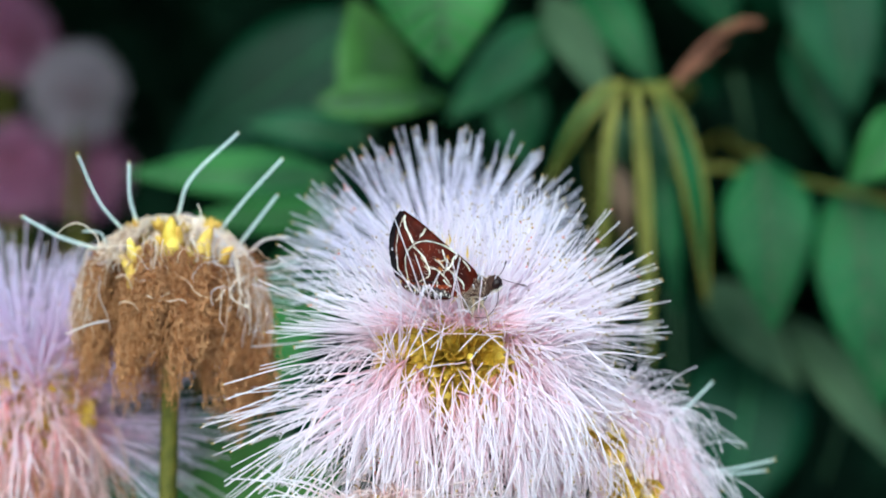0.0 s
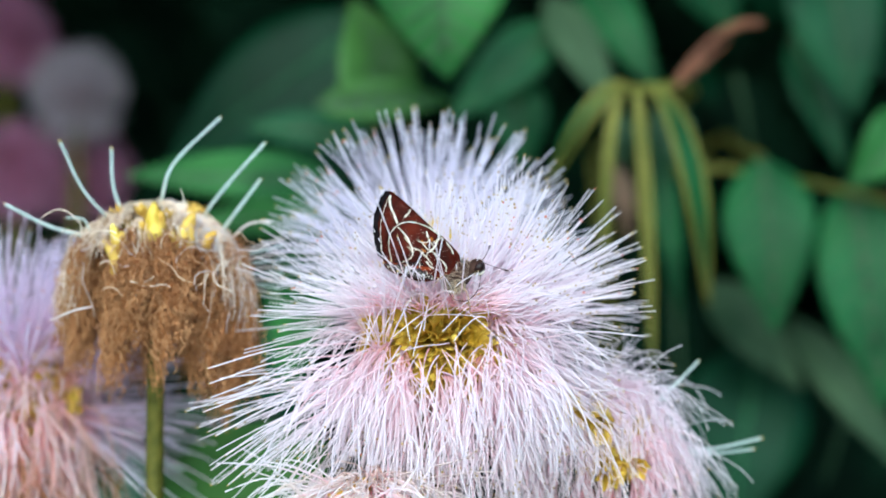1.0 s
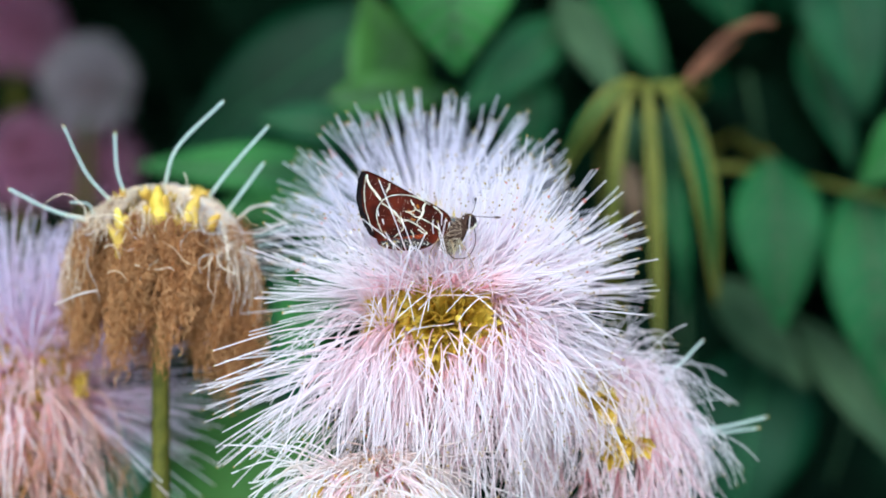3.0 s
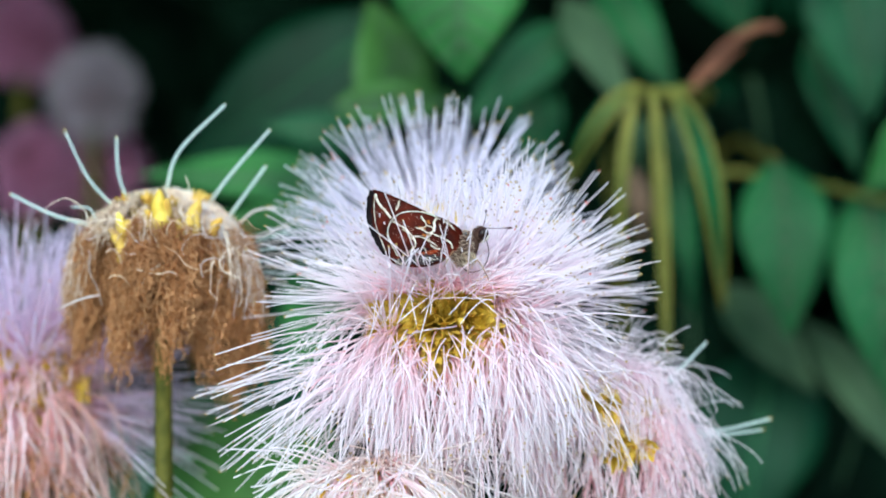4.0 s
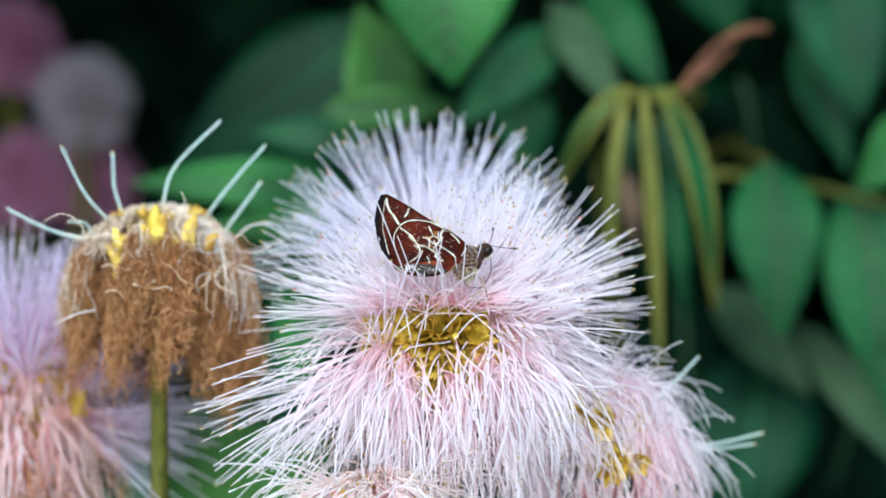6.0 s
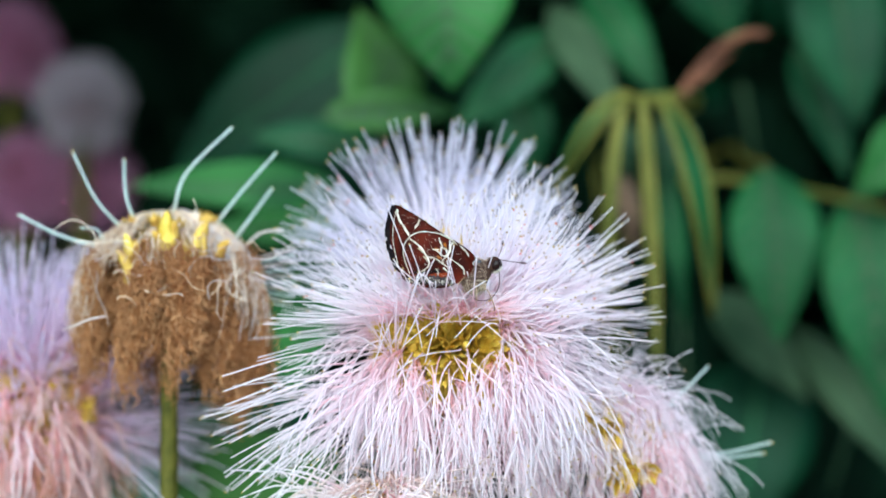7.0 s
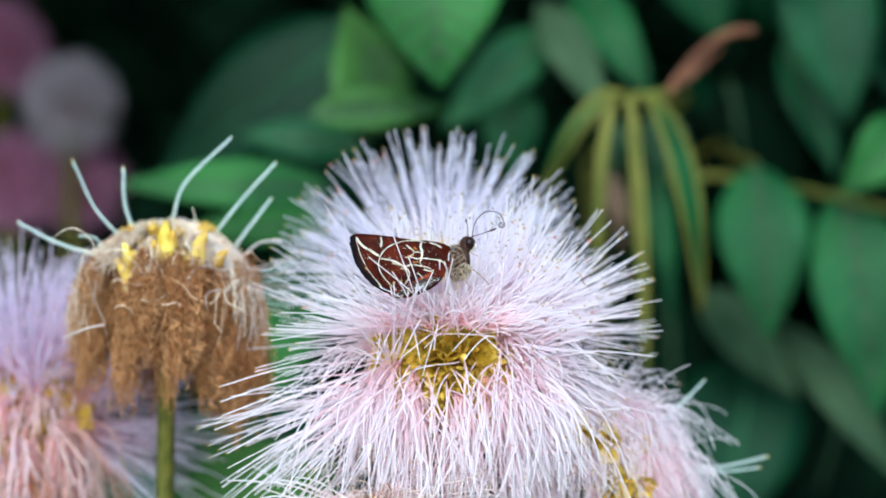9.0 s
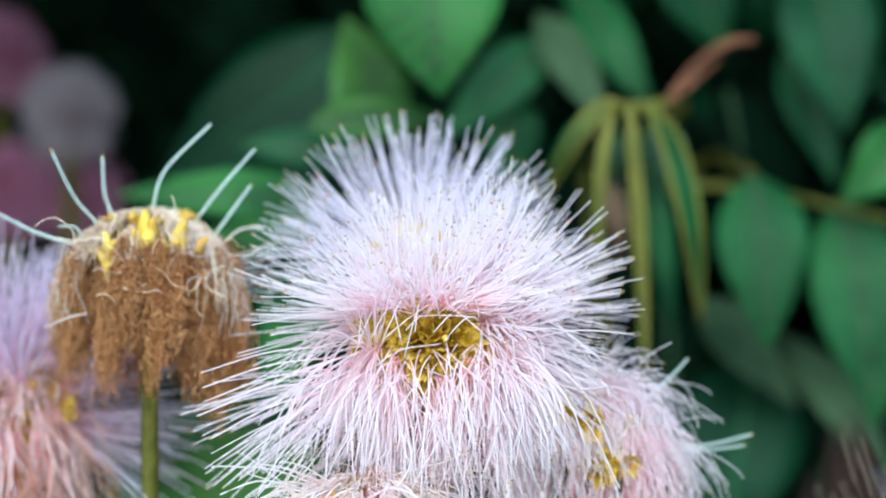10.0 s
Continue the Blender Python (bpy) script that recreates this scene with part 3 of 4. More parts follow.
def faded_flower():
    """The half-faded head low in front: a golden core under pale filaments that curl down over it."""
    centre = spot(676, 1036, -2)
    head = thing("powderpuff_flower", centre - (0, 0, 6), "cream and pink faded powderpuff flower with curled filaments", "flower", "powderpuff flower heads")
    line = stem_line(centre, 1.0)
    verts, faces, _ = tubes(line[None], np.linspace(1.1, 1.5, 14)[None], 10)
    part("stem", mesh_of("stem", verts, faces, STEM), head, "olive green stem")
    verts, faces = ellipsoid(centre, (9.0, 9.0, 9.5), lump=0.12)
    part("core", mesh_of("core", verts, faces, BUD_CORE), head, "golden-brown core")
    for n in range(34):
        way = heading(n * 137.5, 15 + 65 * rng.random())
        verts, faces = floret_tube(centre + way * 8.2, way, 3.8, 1.1)
        part("floret", mesh_of("floret", verts, faces, GOLD if n % 3 else DRY_GOLD), head)
    dome_strands(centre, 11.2, 0.042, 15.0, 90, PINK_DEEP, head, 0.12, "filament_tuft", 0, 0.22)
    for n in range(26):
        a = 360 * n / 26 + 6 * rng.normal()
        out = 2.0 + 7.5 * rng.random()
        root = centre + np.array([math.sin(radians(a)) * out, math.cos(radians(a)) * out, 11.6 - 0.035 * out * out])
        paths = falls(root, unit(heading(a + 25 * rng.normal(), 0) + 0.15 * rng.normal(size=3)), 11, 22, 14.0, 0.20, 0.12)
        threads("filament_tuft", paths, np.linspace(0.15, 0.12, 13), (BUD_WHITE, CREAM, BUD_WHITE, SKIRT)[n % 4], head, 4, kind="stuff")
    dome_strands(centre, 13.0, 0.040, 14.0, 60, CREAM, head, 0.12, "curled_tuft", 50, 0.5)
    dome_strands(centre, 12.6, 0.040, 15.5, 60, BUD_WHITE, head, 0.13, "curled_tuft", 40, 0.35)
    for tip in ((470, 862), (505, 905), (560, 848)):
        lone_stamen(head, [spot(600, 940, -3), spot(540, 890, -4), spot(tip[0], tip[1], -4)], CREAM, 0.13, 0.12)
    swaying.append(head)


faded_flower()

left = powderpuff(spot(48, 745, 36), "lilac-pink powderpuff flower with browning lower filaments", [
    (14, (-110, 110), (25, 80), 18, 18, 0.0, 26, LILAC, 0),
    (7, (100, 260), (35, 75), 22, 16, 0.1, 24, LILAC, 0),
    (5, (60, 110), (-12, 25), 24, 21, 0.1, 12, LILAC, 0),
    (4, (60, 100), (-40, -5), 16, 23, 0.2, 5, SPARE, 0),
    (5, (100, 260), (45, 75), 30, 13, 0.8, 16, LILAC, 0.5),
    (6, (90, 262), (10, 45), 14, 14, 1.1, 12, PINK_DEEP, 0.4),
    (6, (105, 272), (5, 40), 12, 14, 1.15, 12, SALMON, 0.4),
    (5, (95, 250), (-5, 35), 12, 13.5, 1.2, 10, FADING, 0.5),
    (7, (90, 262), (-30, 8), 10, 15, 1.2, 12, SALMON, 0.4),
    (7, (98, 270), (-30, 8), 10, 15, 1.2, 10, FADING, 0.5),
    (5, (106, 266), (-35, 0), 12, 14.5, 1.2, 12, PINK_WHITE, 0.4),
    (7, (80, 270), (-60, -25), 12, 15, 0.7, 14, FADING, 0.5),
    (6, (90, 280), (-60, -25), 14, 15, 0.7, 14, DRY, 0.6),
], core_mat=BUD_CORE, tube_mat=DRY_GOLD, reach=9.0, wide=1.2, thick=(0.15, 0.12), beads=0.15, stray=0.2)
for place, tone in (((78, 690), GOLD), ((150, 734), GOLD), ((166, 724), DRY_GOLD), ((20, 722), DRY_GOLD)):
    verts, faces = floret_tube(spot(place[0], place[1] + 30, 30), unit(heading(170 + 60 * rng.normal(), 66)), 3.6, 0.8)
    part("floret", mesh_of("floret", verts, faces, tone), left)


def dry_flower():
    """The withered head: golden tubes on top, a shaggy skirt of brown fibres, a few stamens left."""
    centre = spot(306, 470, 20)
    head = thing("withered_flower", centre - (0, 0, 4), "withered brown powderpuff flower with golden florets on an upright green stem", "flower", "powderpuff flower heads")
    line = smooth_line([centre, spot(302, 640, 20), spot(297, 882, 21), spot(296, 1100, 20), spot(330, 1420, 18)], 20)
    verts, faces, _ = tubes(line[None], np.linspace(1.15, 1.5, 20)[None], 12)
    part("stem", mesh_of("stem", verts, faces, STEM), head, "olive green stem")
    verts, faces = ellipsoid(centre + (0, 0, 0.5), (5.4, 5.4, 4.2), lump=0.35)
    part("core", mesh_of("core", verts, faces, DRY_GOLD), head, "yellow-brown core")
    # golden tubes stand out of the crest
    for base, tip, wide in (((306, 452), (303, 386), 1.15), ((300, 470), (316, 402), 0.8), ((262, 486), (228, 424), 0.95), ((250, 490), (246, 436), 0.9), ((240, 498), (212, 452), 0.85), ((262, 480), (262, 446), 0.8), ((362, 466), (374, 406), 1.0), ((352, 472), (352, 428), 0.8), ((330, 476), (334, 440), 0.75), ((285, 470), (280, 420), 0.8), ((392, 470), (412, 440), 0.7), ((232, 512), (226, 478), 0.9)):
        foot, end = spot(base[0], base[1], 12.0 + 1.5 * rng.random()), spot(tip[0], tip[1] - 2, 10.5 + 1.5 * rng.random())
        line = smooth_line([foot, (foot + end) / 2 + rng.normal(size=3) * 0.3, end], 9)
        verts, faces, _ = tubes(line[None], np.array([0.75, 0.95, 1.1, 1.15, 1.1, 1.0, 0.85, 0.6, 0.2])[None] * wide, 10)
        part("floret", mesh_of("floret", verts, faces, GOLD if rng.random() < 0.35 else DRY_GOLD), head)
    for n in range(14):
        a = 360 * n / 14 + 8 * rng.normal()
        foot = centre + np.array([math.sin(radians(a)) * 4.5, math.cos(radians(a)) * 4.5, 3.4])
        verts, faces = floret_tube(foot, unit(heading(a, 20) * (0.6, 0.6, 0) + (0, 0, 1)), 2.4 + 1.2 * rng.random(), 0.7)
        part("floret", mesh_of("floret", verts, faces, DRY_GOLD), head)
    def shell(u, scale, az):
        """A point on the drooping bell of the head: u from its crest to its rim, az in degrees."""
        r, z = 14.6 * np.sin(u * math.pi / 2) ** 1.12 * scale, 7.4 - 17.0 * u ** 1.8
        return np.stack([np.sin(np.radians(az)) * r, np.cos(np.radians(az)) * r, z], -1)

    def frizz(count, k, size):
        """Bounded crimps along each thread, none at its root."""
        go, line = np.zeros((count, 3)), []
        for n in range(k):
            line.append(go)
            go = 0.68 * go + size * rng.normal(size=(count, 3))
        return np.stack(line, 1)

    # cream strands draped from the crest over the sides, in locks
    for n in range(100):
        a = rng.choice([rng.normal(98, 26), rng.normal(262, 24), rng.uniform(-80, 80), rng.uniform(115, 245)], p=[0.40, 0.28, 0.24, 0.08])
        first, last = 0.08 + 0.4 * rng.random(), 0.62 + 0.48 * rng.random()
        if 115 < a < 245:
            last = 0.42 + 0.28 * rng.random()
        u = np.linspace(first, last, 16)[None] + 0.05 * rng.normal(size=(16, 1))
        az = a + 6 * rng.normal(size=(16, 1)) + np.linspace(0, 1, 16)[None] * 12 * rng.normal(size=(16, 1))
        paths = centre + shell(u.clip(0.02, 1.15), 0.78 + 0.18 * rng.random() + 0.1 * rng.random((16, 1)), az) + frizz(16, 16, 0.08 + 0.3 * rng.random() ** 2)
        threads("cream_lock", paths, np.linspace(0.085, 0.06, 16), (CREAM, BUD_WHITE)[n // 2 % 2] if 30 < a < 140 and n % 2 else DRY_PALE, head, 3, "cream dried filaments", kind="stuff")
    # the brown skirt: matted clumps of frizzy fibres, hanging unevenly, with hollows between them
    s = np.linspace(0, 1, 32)[None, :, None]
    for n in range(120):
        a, inside, u = 360 * (n * 0.618 % 1), 0.32 + 0.66 * math.sqrt(rng.random()), 0.54 + 0.30 * rng.random()
        if 218 < a < 236:
            inside = 0.5
        root = centre + shell(np.array(u), inside, np.array(a))
        start = root + rng.normal(size=(30, 3)) * (0.42, 0.42, 0.9)
        long = (6 + 13 * rng.random() ** 1.8) * (0.6 + 0.5 * rng.random((30, 1)))
        ends = np.concatenate([np.sin(radians(a)) * long * 0.10, np.cos(radians(a)) * long * 0.10, -long], 1) + rng.normal(size=(30, 3)) * 0.5
        paths = start[:, None] + ends[:, None] * s ** 1.15 + frizz(30, 32, 0.5)
        threads("fibre_clump", paths, np.full(32, 0.072), DRY, head, 3, "tangled brown dried filaments", kind="stuff")
    # a loose clump that hangs lower on one side
    start = spot(440, 590, 20) + rng.normal(size=(170, 3)) * (1.3, 1.3, 2.0)
    long = 9 + 4 * rng.random((170, 1))
    paths = start[:, None] + np.concatenate([-0.12 * long, 0 * long, -long], 1)[:, None] * s + frizz(170, 32, 0.36)
    threads("fibre_clump", paths, np.full(32, 0.065), DRY, head, 3, "hanging clump of brown filaments", kind="stuff")
    # stray curls over the front
    for n in range(30):
        root = spot(170 + 280 * rng.random(), 420 + 130 * rng.random(), 6 + 4 * rng.random())
        path = falls(root, unit(rng.normal(size=3) * (1, 0.4, 0.6)), 1, 30, 5 + 4 * rng.random(), 0.12, 0.35, 16)
        stamen(head, path[0], np.linspace(0.085, 0.06, 16), (CREAM, DRY_PALE)[n % 2], ANTHER, 0)
    lone_stamen(head, [spot(314, 385, 18), spot(338, 316, 18), spot(422, 235, 18)], SPARE, 0.26)
    lone_stamen(head, [spot(386, 412, 19), spot(436, 350, 20), spot(500, 281, 20)], SPARE, 0.24)
    lone_stamen(head, [spot(424, 432, 21), spot(458, 388, 22), spot(491, 345, 22)], SPARE, 0.26)
    lone_stamen(head, [spot(224, 414, 18), spot(176, 358, 18), spot(137, 274, 18)], SPARE, 0.24)
    lone_stamen(head, [spot(248, 408, 20), spot(230, 352, 20), spot(228, 288, 20)], SPARE, 0.28)
    lone_stamen(head, [spot(184, 444, 19), spot(110, 421, 19), spot(38, 383, 19)], SPARE, 0.28)
    lone_stamen(head, [spot(190, 440, 17), spot(178, 413, 17), spot(146, 409, 17)], SPARE, 0.16, 0.12)
    lone_stamen(head, [spot(440, 448, 19), spot(470, 424, 19), spot(512, 420, 19)], CREAM, 0.2, 0.14)
    lone_stamen(head, [spot(192, 568, 8), spot(160, 574, 8), spot(115, 592, 9)], CREAM, 0.16, 0.12)
    for n in range(9):
        lone_stamen(head, [spot(455, 470 + 9 * n, 22), spot(490, 462 + 10 * n, 24), spot(520 + 18 * rng.random(), 448 + 13 * n, 25)], SPARE if n % 2 else CREAM, 0.17, 0.14)
    swaying.append(head)


dry_flower()


def flower_branch():
    """The woody branch below the view that bears all the stems."""
    branch = thing("branch", (0, 12, -75), "brown woody shrub branch bearing the flower stems", "branch")
    line = smooth_line([(-62, 30, -70), (-30, 16, -76), (0, 8, -78), (30, 16, -80), (60, 60, -130), (70, 100, -400), (75, 120, -815)], 40)
    verts, faces, _ = tubes(line[None], np.linspace(2.2, 7.5, 40)[None], 10)
    part("bough", mesh_of("bough", verts, faces, BARK), branch)
    verts, faces = blade(spot(480, 1010, 34), spot(385, 782, 46), 17, 0.2, 2.0)
    part("leaf", mesh_of("leaf", verts, faces, LEAF_FRESH), branch, "broad mid-green leaf")
    verts, faces = blade(spot(330, 900, 60), spot(520, 760, 64), 12, 0.2, 2.0)
    part("leaf", mesh_of("leaf", verts, faces, LEAF_GREY), branch, "pale green leaf")
    for end in ((480, 1010, 34), (330, 900, 60)):
        verts, faces, _ = tubes(smooth_line([spot(*end), spot(end[0] + 20, end[1] + 140, 30), (-30, 16, -76)], 10)[None], np.full((1, 10), 0.6), 6)
        part("petiole", mesh_of("petiole", verts, faces, STEM), branch)
    swaying.append(branch)


flower_branch()


# ---- foliage behind ----
def leaf_part(shrub, base, tip, wide, mat, depth=120.0, deeper=None, fold=0.2, bend=3.0, lean=0.0, label="", rib=True, veins=0, belly=0.8, arch=(0, 0, 0)):
    """A leaf of the shrub by the plan's grid; wide in grid steps."""
    a, b = spot(base[0], base[1], depth), spot(tip[0], tip[1], depth if deeper is None else deeper)
    half = wide * 0.5 * PX * (1 + depth / 400)
    verts, faces = blade(a, b, half, fold, bend, lean, belly=belly, arch=arch)
    ob = part("leaf", mesh_of("leaf", verts, faces, mat), shrub, label)
    if rib:
        face = np.array([0, -1.0, 0])
        s = np.linspace(0.0, 0.95, 10)[:, None]
        line = a + (b - a) * s + face * (bend * np.sin(math.pi * s) + 0.1)
        verts, faces, _ = tubes(line[None], np.linspace(0.75, 0.2, 10)[None], 5)
        pairs = []
        run = unit(b - a)
        across = np.cross(run, face)
        for n in range(veins):
            s0 = 0.1 + 0.75 * n / veins
            for side in (-1, 1):
                root = a + (b - a) * s0 + face * (bend * math.sin(math.pi * s0) + 0.1)
                end = a + (b - a) * min(s0 + 0.16, 0.96) + across * side * half * 0.8 * math.sin(math.pi * min(s0 + 0.12, 0.95) ** belly) ** 0.9 + face * (bend * math.sin(math.pi * (s0 + 0.12)) + half * fold * 0.8 + 0.1)
                pairs.append(tubes(smooth_line([root, (root + end) / 2 + face * 0.2, end], 6)[None], np.linspace(0.45, 0.16, 6)[None], 4)[:2])
        if pairs:
            v, f, _ = joined(pairs)
            part("vein_net", mesh_of("vein_net", v, f, LEAF_GREY), ob, kind="stuff")
        part("midrib", mesh_of("midrib", verts, faces, LEAF_GREY if mat is not LEAF_DARK_SHADE else LEAF_BLUE), ob)
    return ob


def twig_part(shrub, points, thick, mat, name="twig", label=""):
    line = smooth_line(points, 16)
    verts, faces, _ = tubes(line[None], np.linspace(thick, thick * 0.7, 16)[None], 7)
    return part(name, mesh_of(name, verts, faces, mat), shrub, label)


def foliage():
    shrub = thing("background_shrub", (10, 150, -800), "broad-leaved green shrub behind the flowers", "shrub")
    twig_part(shrub, [(30, 175, -800), (24, 180, -400), (26, 178, -180), (30, 176, -70)], 5, BARK, "trunk")
    twig_part(shrub, [(30, 176, -72), (34, 180, -30), (30, 180, 20)], 1.4, STEM)
    leaf_part(shrub, (770, -150), (790, 138), 255, LEAF_BRIGHT, 108, 104, fold=0.15, bend=4, veins=7, belly=0.85)
    leaf_part(shrub, (668, 225), (622, -10), 150, LEAF_FRESH, 116, 122, fold=0.3, bend=5, veins=7, lean=0.3, belly=0.6)
    leaf_part(shrub, (556, 186), (800, 178), 80, LEAF_FRESH, 112, 116, fold=0.25, bend=3, veins=5, belly=0.8)
    leaf_part(shrub, (660, 30), (295, 290), 205, LEAF_DARK_SHADE, 160, 165, fold=0.1)
    leaf_part(shrub, (660, 245), (430, 220), 80, LEAF_HALF_SHADE, 140, fold=0.1)
    leaf_part(shrub, (600, 318), (215, 308), 92, LEAF_BRIGHT, 118, 116, fold=0.15, bend=3)
    leaf_part(shrub, (610, 380), (330, 392), 70, LEAF_BRIGHT, 140, 138, fold=0.15)
    leaf_part(shrub, (560, 400), (500, 690), 130, LEAF_BRIGHT, 150, 146, fold=0.2)
    leaf_part(shrub, (420, 560), (560, 760), 150, LEAF_DARK_SHADE, 165, fold=0.2)
    leaf_part(shrub, (985, 40), (790, 215), 105, LEAF_BLUE, 150, 146, fold=0.2)
    leaf_part(shrub, (905, 130), (925, 300), 110, LEAF_BLUE, 155, fold=0.15)
    leaf_part(shrub, (965, -10), (1090, 205), 84, LEAF_GREY, 150, 140, fold=0.35)
    leaf_part(shrub, (1020, -70), (1165, 165), 95, LEAF_MID, 160, 150, fold=0.2)
    leaf_part(shrub, (1210, -140), (1290, 60), 150, LEAF_HALF_SHADE, 175, fold=0.2)
    # the drooping narrow leaflets and the dead curl at their node
    node = spot(1118, 160, 100)
    for base, tip, wide, far, bow, arch in (((1112, 152), (966, 330), 24, 106, 7, (-1.5, 0, 2.5)), ((1104, 156), (1066, 470), 13, 96, 4, (-1.8, 0, 0)), ((1124, 154), (1152, 655), 17, 100, 4, (0.2, 0, 0)), ((1142, 150), (1250, 540), 40, 104, 10, (2.4, 0, 2.0))):
        leaf_part(shrub, base, tip, wide, LEAF_MID if wide > 20 else LEAF_OLIVE, 100, far, fold=0.8, bend=bow, rib=False, arch=arch)
        a, b = spot(base[0], base[1], 99), spot(tip[0], tip[1], far - 1)
        across = unit(np.cross(unit(b - a), (0, -1.0, 0))) * wide * 0.5 * PX * 1.25
        for side in (-1, 1):
            q = np.linspace(0, 1, 16)[:, None]
            edge = a + (b - a) * q + (across * side * np.sin(math.pi * q ** 0.8) ** 0.9) * 0.95 + np.array([0, -1.0, 0]) * (bow * np.sin(math.pi * q) + 1.2) + np.array(arch) * np.sin(math.pi * q ** 0.6)
            v, f, _ = tubes(edge[None], np.linspace(0.6, 0.3, 16)[None], 6)
            part("leaf_margin", mesh_of("leaf_margin", v, f, LEAF_OLIVE), shrub, "olive-yellow leaf margin")
    leaf_part(shrub, (1165, 175), (1226, 330), 70, LEAF_GREY, 112, 110, fold=0.3)
    leaf_part(shrub, (1150, 210), (1200, 560), 50, LEAF_MID, 118, 116, fold=0.5)
    leaf_part(shrub, (1085, 190), (1100, 300), 50, LEAF_GREY, 125, fold=0.3)
    leaf_part(shrub, (1090, 290), (1110, 430), 40, BARK, 120, fold=0.6, rib=False, label="dead brown leaf")
    twig_part(shrub, [node, spot(1160, 158, 104), spot(1190, 152, 108), spot(1215, 170, 150), (30, 178, 20)], 1.2, LEAF_OLIVE)
    twig_part(shrub, [spot(1185, 165, 108), spot(1222, 110, 108), spot(1262, 68, 110), spot(1310, 42, 112), spot(1348, 40, 112)], 0.95, CURL, "curled_leaf", "curled dead brown leaf")
    leaf_part(shrub, (1190, 160), (1290, 72), 11, CURL, 110, 112, fold=0.9, bend=3, rib=False, label="curled dead brown leaf")
    # broad leaves on the right
    leaf_part(shrub, (1345, 276), (1368, 590), 168, LEAF_MID, 138, 132, fold=0.2, bend=4, veins=7)
    leaf_part(shrub, (1500, 318), (1560, 730), 180, LEAF_MID, 142, 136, fold=0.2, bend=4, veins=7)
    leaf_part(shrub, (1450, -120), (1510, 205), 190, LEAF_HALF_SHADE, 150, 144, fold=0.15)
    leaf_part(shrub, (1400, 60), (1490, 300), 90, LEAF_HALF_SHADE, 160, 154, fold=0.4)
    leaf_part(shrub, (1640, 200), (1500, 330), 120, LEAF_BRIGHT, 130, 128, fold=0.2)
    # near-black leaf: the dark of a gap put into its colour
    leaf_part(shrub, (1300, 130), (1330, 300), 110, LEAF_DEEP_SHADE, 170, fold=0.2)
    leaf_part(shrub, (1250, 500), (1420, 690), 100, LEAF_GREY, 165, 155, fold=0.3)
    leaf_part(shrub, (1390, 560), (1610, 850), 80, LEAF_GREY, 160, 150, fold=0.5)
    leaf_part(shrub, (1340, 600), (1280, 960), 230, LEAF_DARK_SHADE, 172, 165, fold=0.1)
    # two more near-black leaves that paint the dark between the others
    leaf_part(shrub, (1520, 640), (1420, 960), 240, LEAF_DEEP_SHADE, 180, fold=0.1)
    leaf_part(shrub, (1190, 480), (1210, 900), 120, LEAF_DEEP_SHADE, 185, fold=0.2)
    twig_part(shrub, [spot(1150, 300, 128), spot(1290, 298, 140), spot(1420, 320, 140), spot(1640, 372, 132)], 0.8, LEAF_OLIVE)
    twig_part(shrub, [spot(1345, 276, 138), spot(1300, 260, 150), spot(1260, 250, 175), (30, 182, 0)], 0.8, STEM)

    # farther in: the mass of the hedge, its shade painted near-black
    hedge = thing("hedge", (0, 500, -800), "dense hedge with shade painted in its leaf colour and an added unseen overhang", "hedge")
    verts, faces, slots, total = [], [], [], 0
    for n in range(5200):
        x, z = rng.uniform(-420, 420), rng.uniform(-800, 520)
        y = rng.uniform(205, 520)
        if n % 4 == 0:
            x, z, y = rng.uniform(-130, 130), rng.uniform(-90, 90), rng.uniform(200, 300)
        if x < -25 * (1 + y / 400) and x > -70 * (1 + y / 400) and z > 8 and y < 420:
            y = 430 + 80 * rng.random()
        if x <= -40 * (1 + y / 400) and y < 420 and abs(z - 25) < 90:
            continue
        a = np.array([x, y, z])
        d = unit(rng.normal(size=3) * (1, 0.5, 1)) * rng.uniform(22, 50)
        v, f = blade(a, a + d, rng.uniform(7, 14), 0.2, 2, rng.normal() * 0.6, n=4, m=2)
        verts.append(v)
        faces += [[i + total for i in q] for q in f]
        # most leaves, and all farther in, take the painted deep shade
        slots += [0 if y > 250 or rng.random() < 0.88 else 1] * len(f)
        total += len(v)
    # an overhanging crown, added out of view to keep the leaves below in shade
    for n in range(2600):
        a = np.array([rng.uniform(-520, 520), rng.uniform(95, 620), rng.uniform(130, 420)])
        if n < 700:
            a = np.array([rng.uniform(-260, 300), rng.uniform(64, 320), rng.uniform(112, 165)])
        if a[2] < 75 + 0.11 * a[1] or (a[0] < -60 and a[1] > 180):
            continue
        d = unit(rng.normal(size=3) * (1, 1, 0.35)) * rng.uniform(45, 80)
        v, f = blade(a, a + d, rng.uniform(14, 22), 0.1, 2, rng.normal() * 2, n=4, m=2)
        verts.append(v)
        faces += [[i + total for i in q] for q in f]
        slots += [1] * len(f)
        total += len(v)
    part("leaf_mass", mesh_of("leaf_mass", np.concatenate(verts), faces, [LEAF_DEEP_SHADE, LEAF_DARK_SHADE], slots), hedge, kind="stuff")
    for x in (-260, -120, 20, 160, 300):
        line = smooth_line([(x, 500, -800), (x + 20, 480, -200), (x - 15, 470, 200), (x, 480, 560)], 16)
        v, f, _ = tubes(line[None], np.linspace(12, 5, 16)[None], 8)
        part("hedge_stem", mesh_of("hedge_stem", v, f, BARK), hedge)
    # a near-black sheet behind it that stands in for deep shade
    w, h = 3.0, 2.2
    me = bpy.data.meshes.new("backdrop")
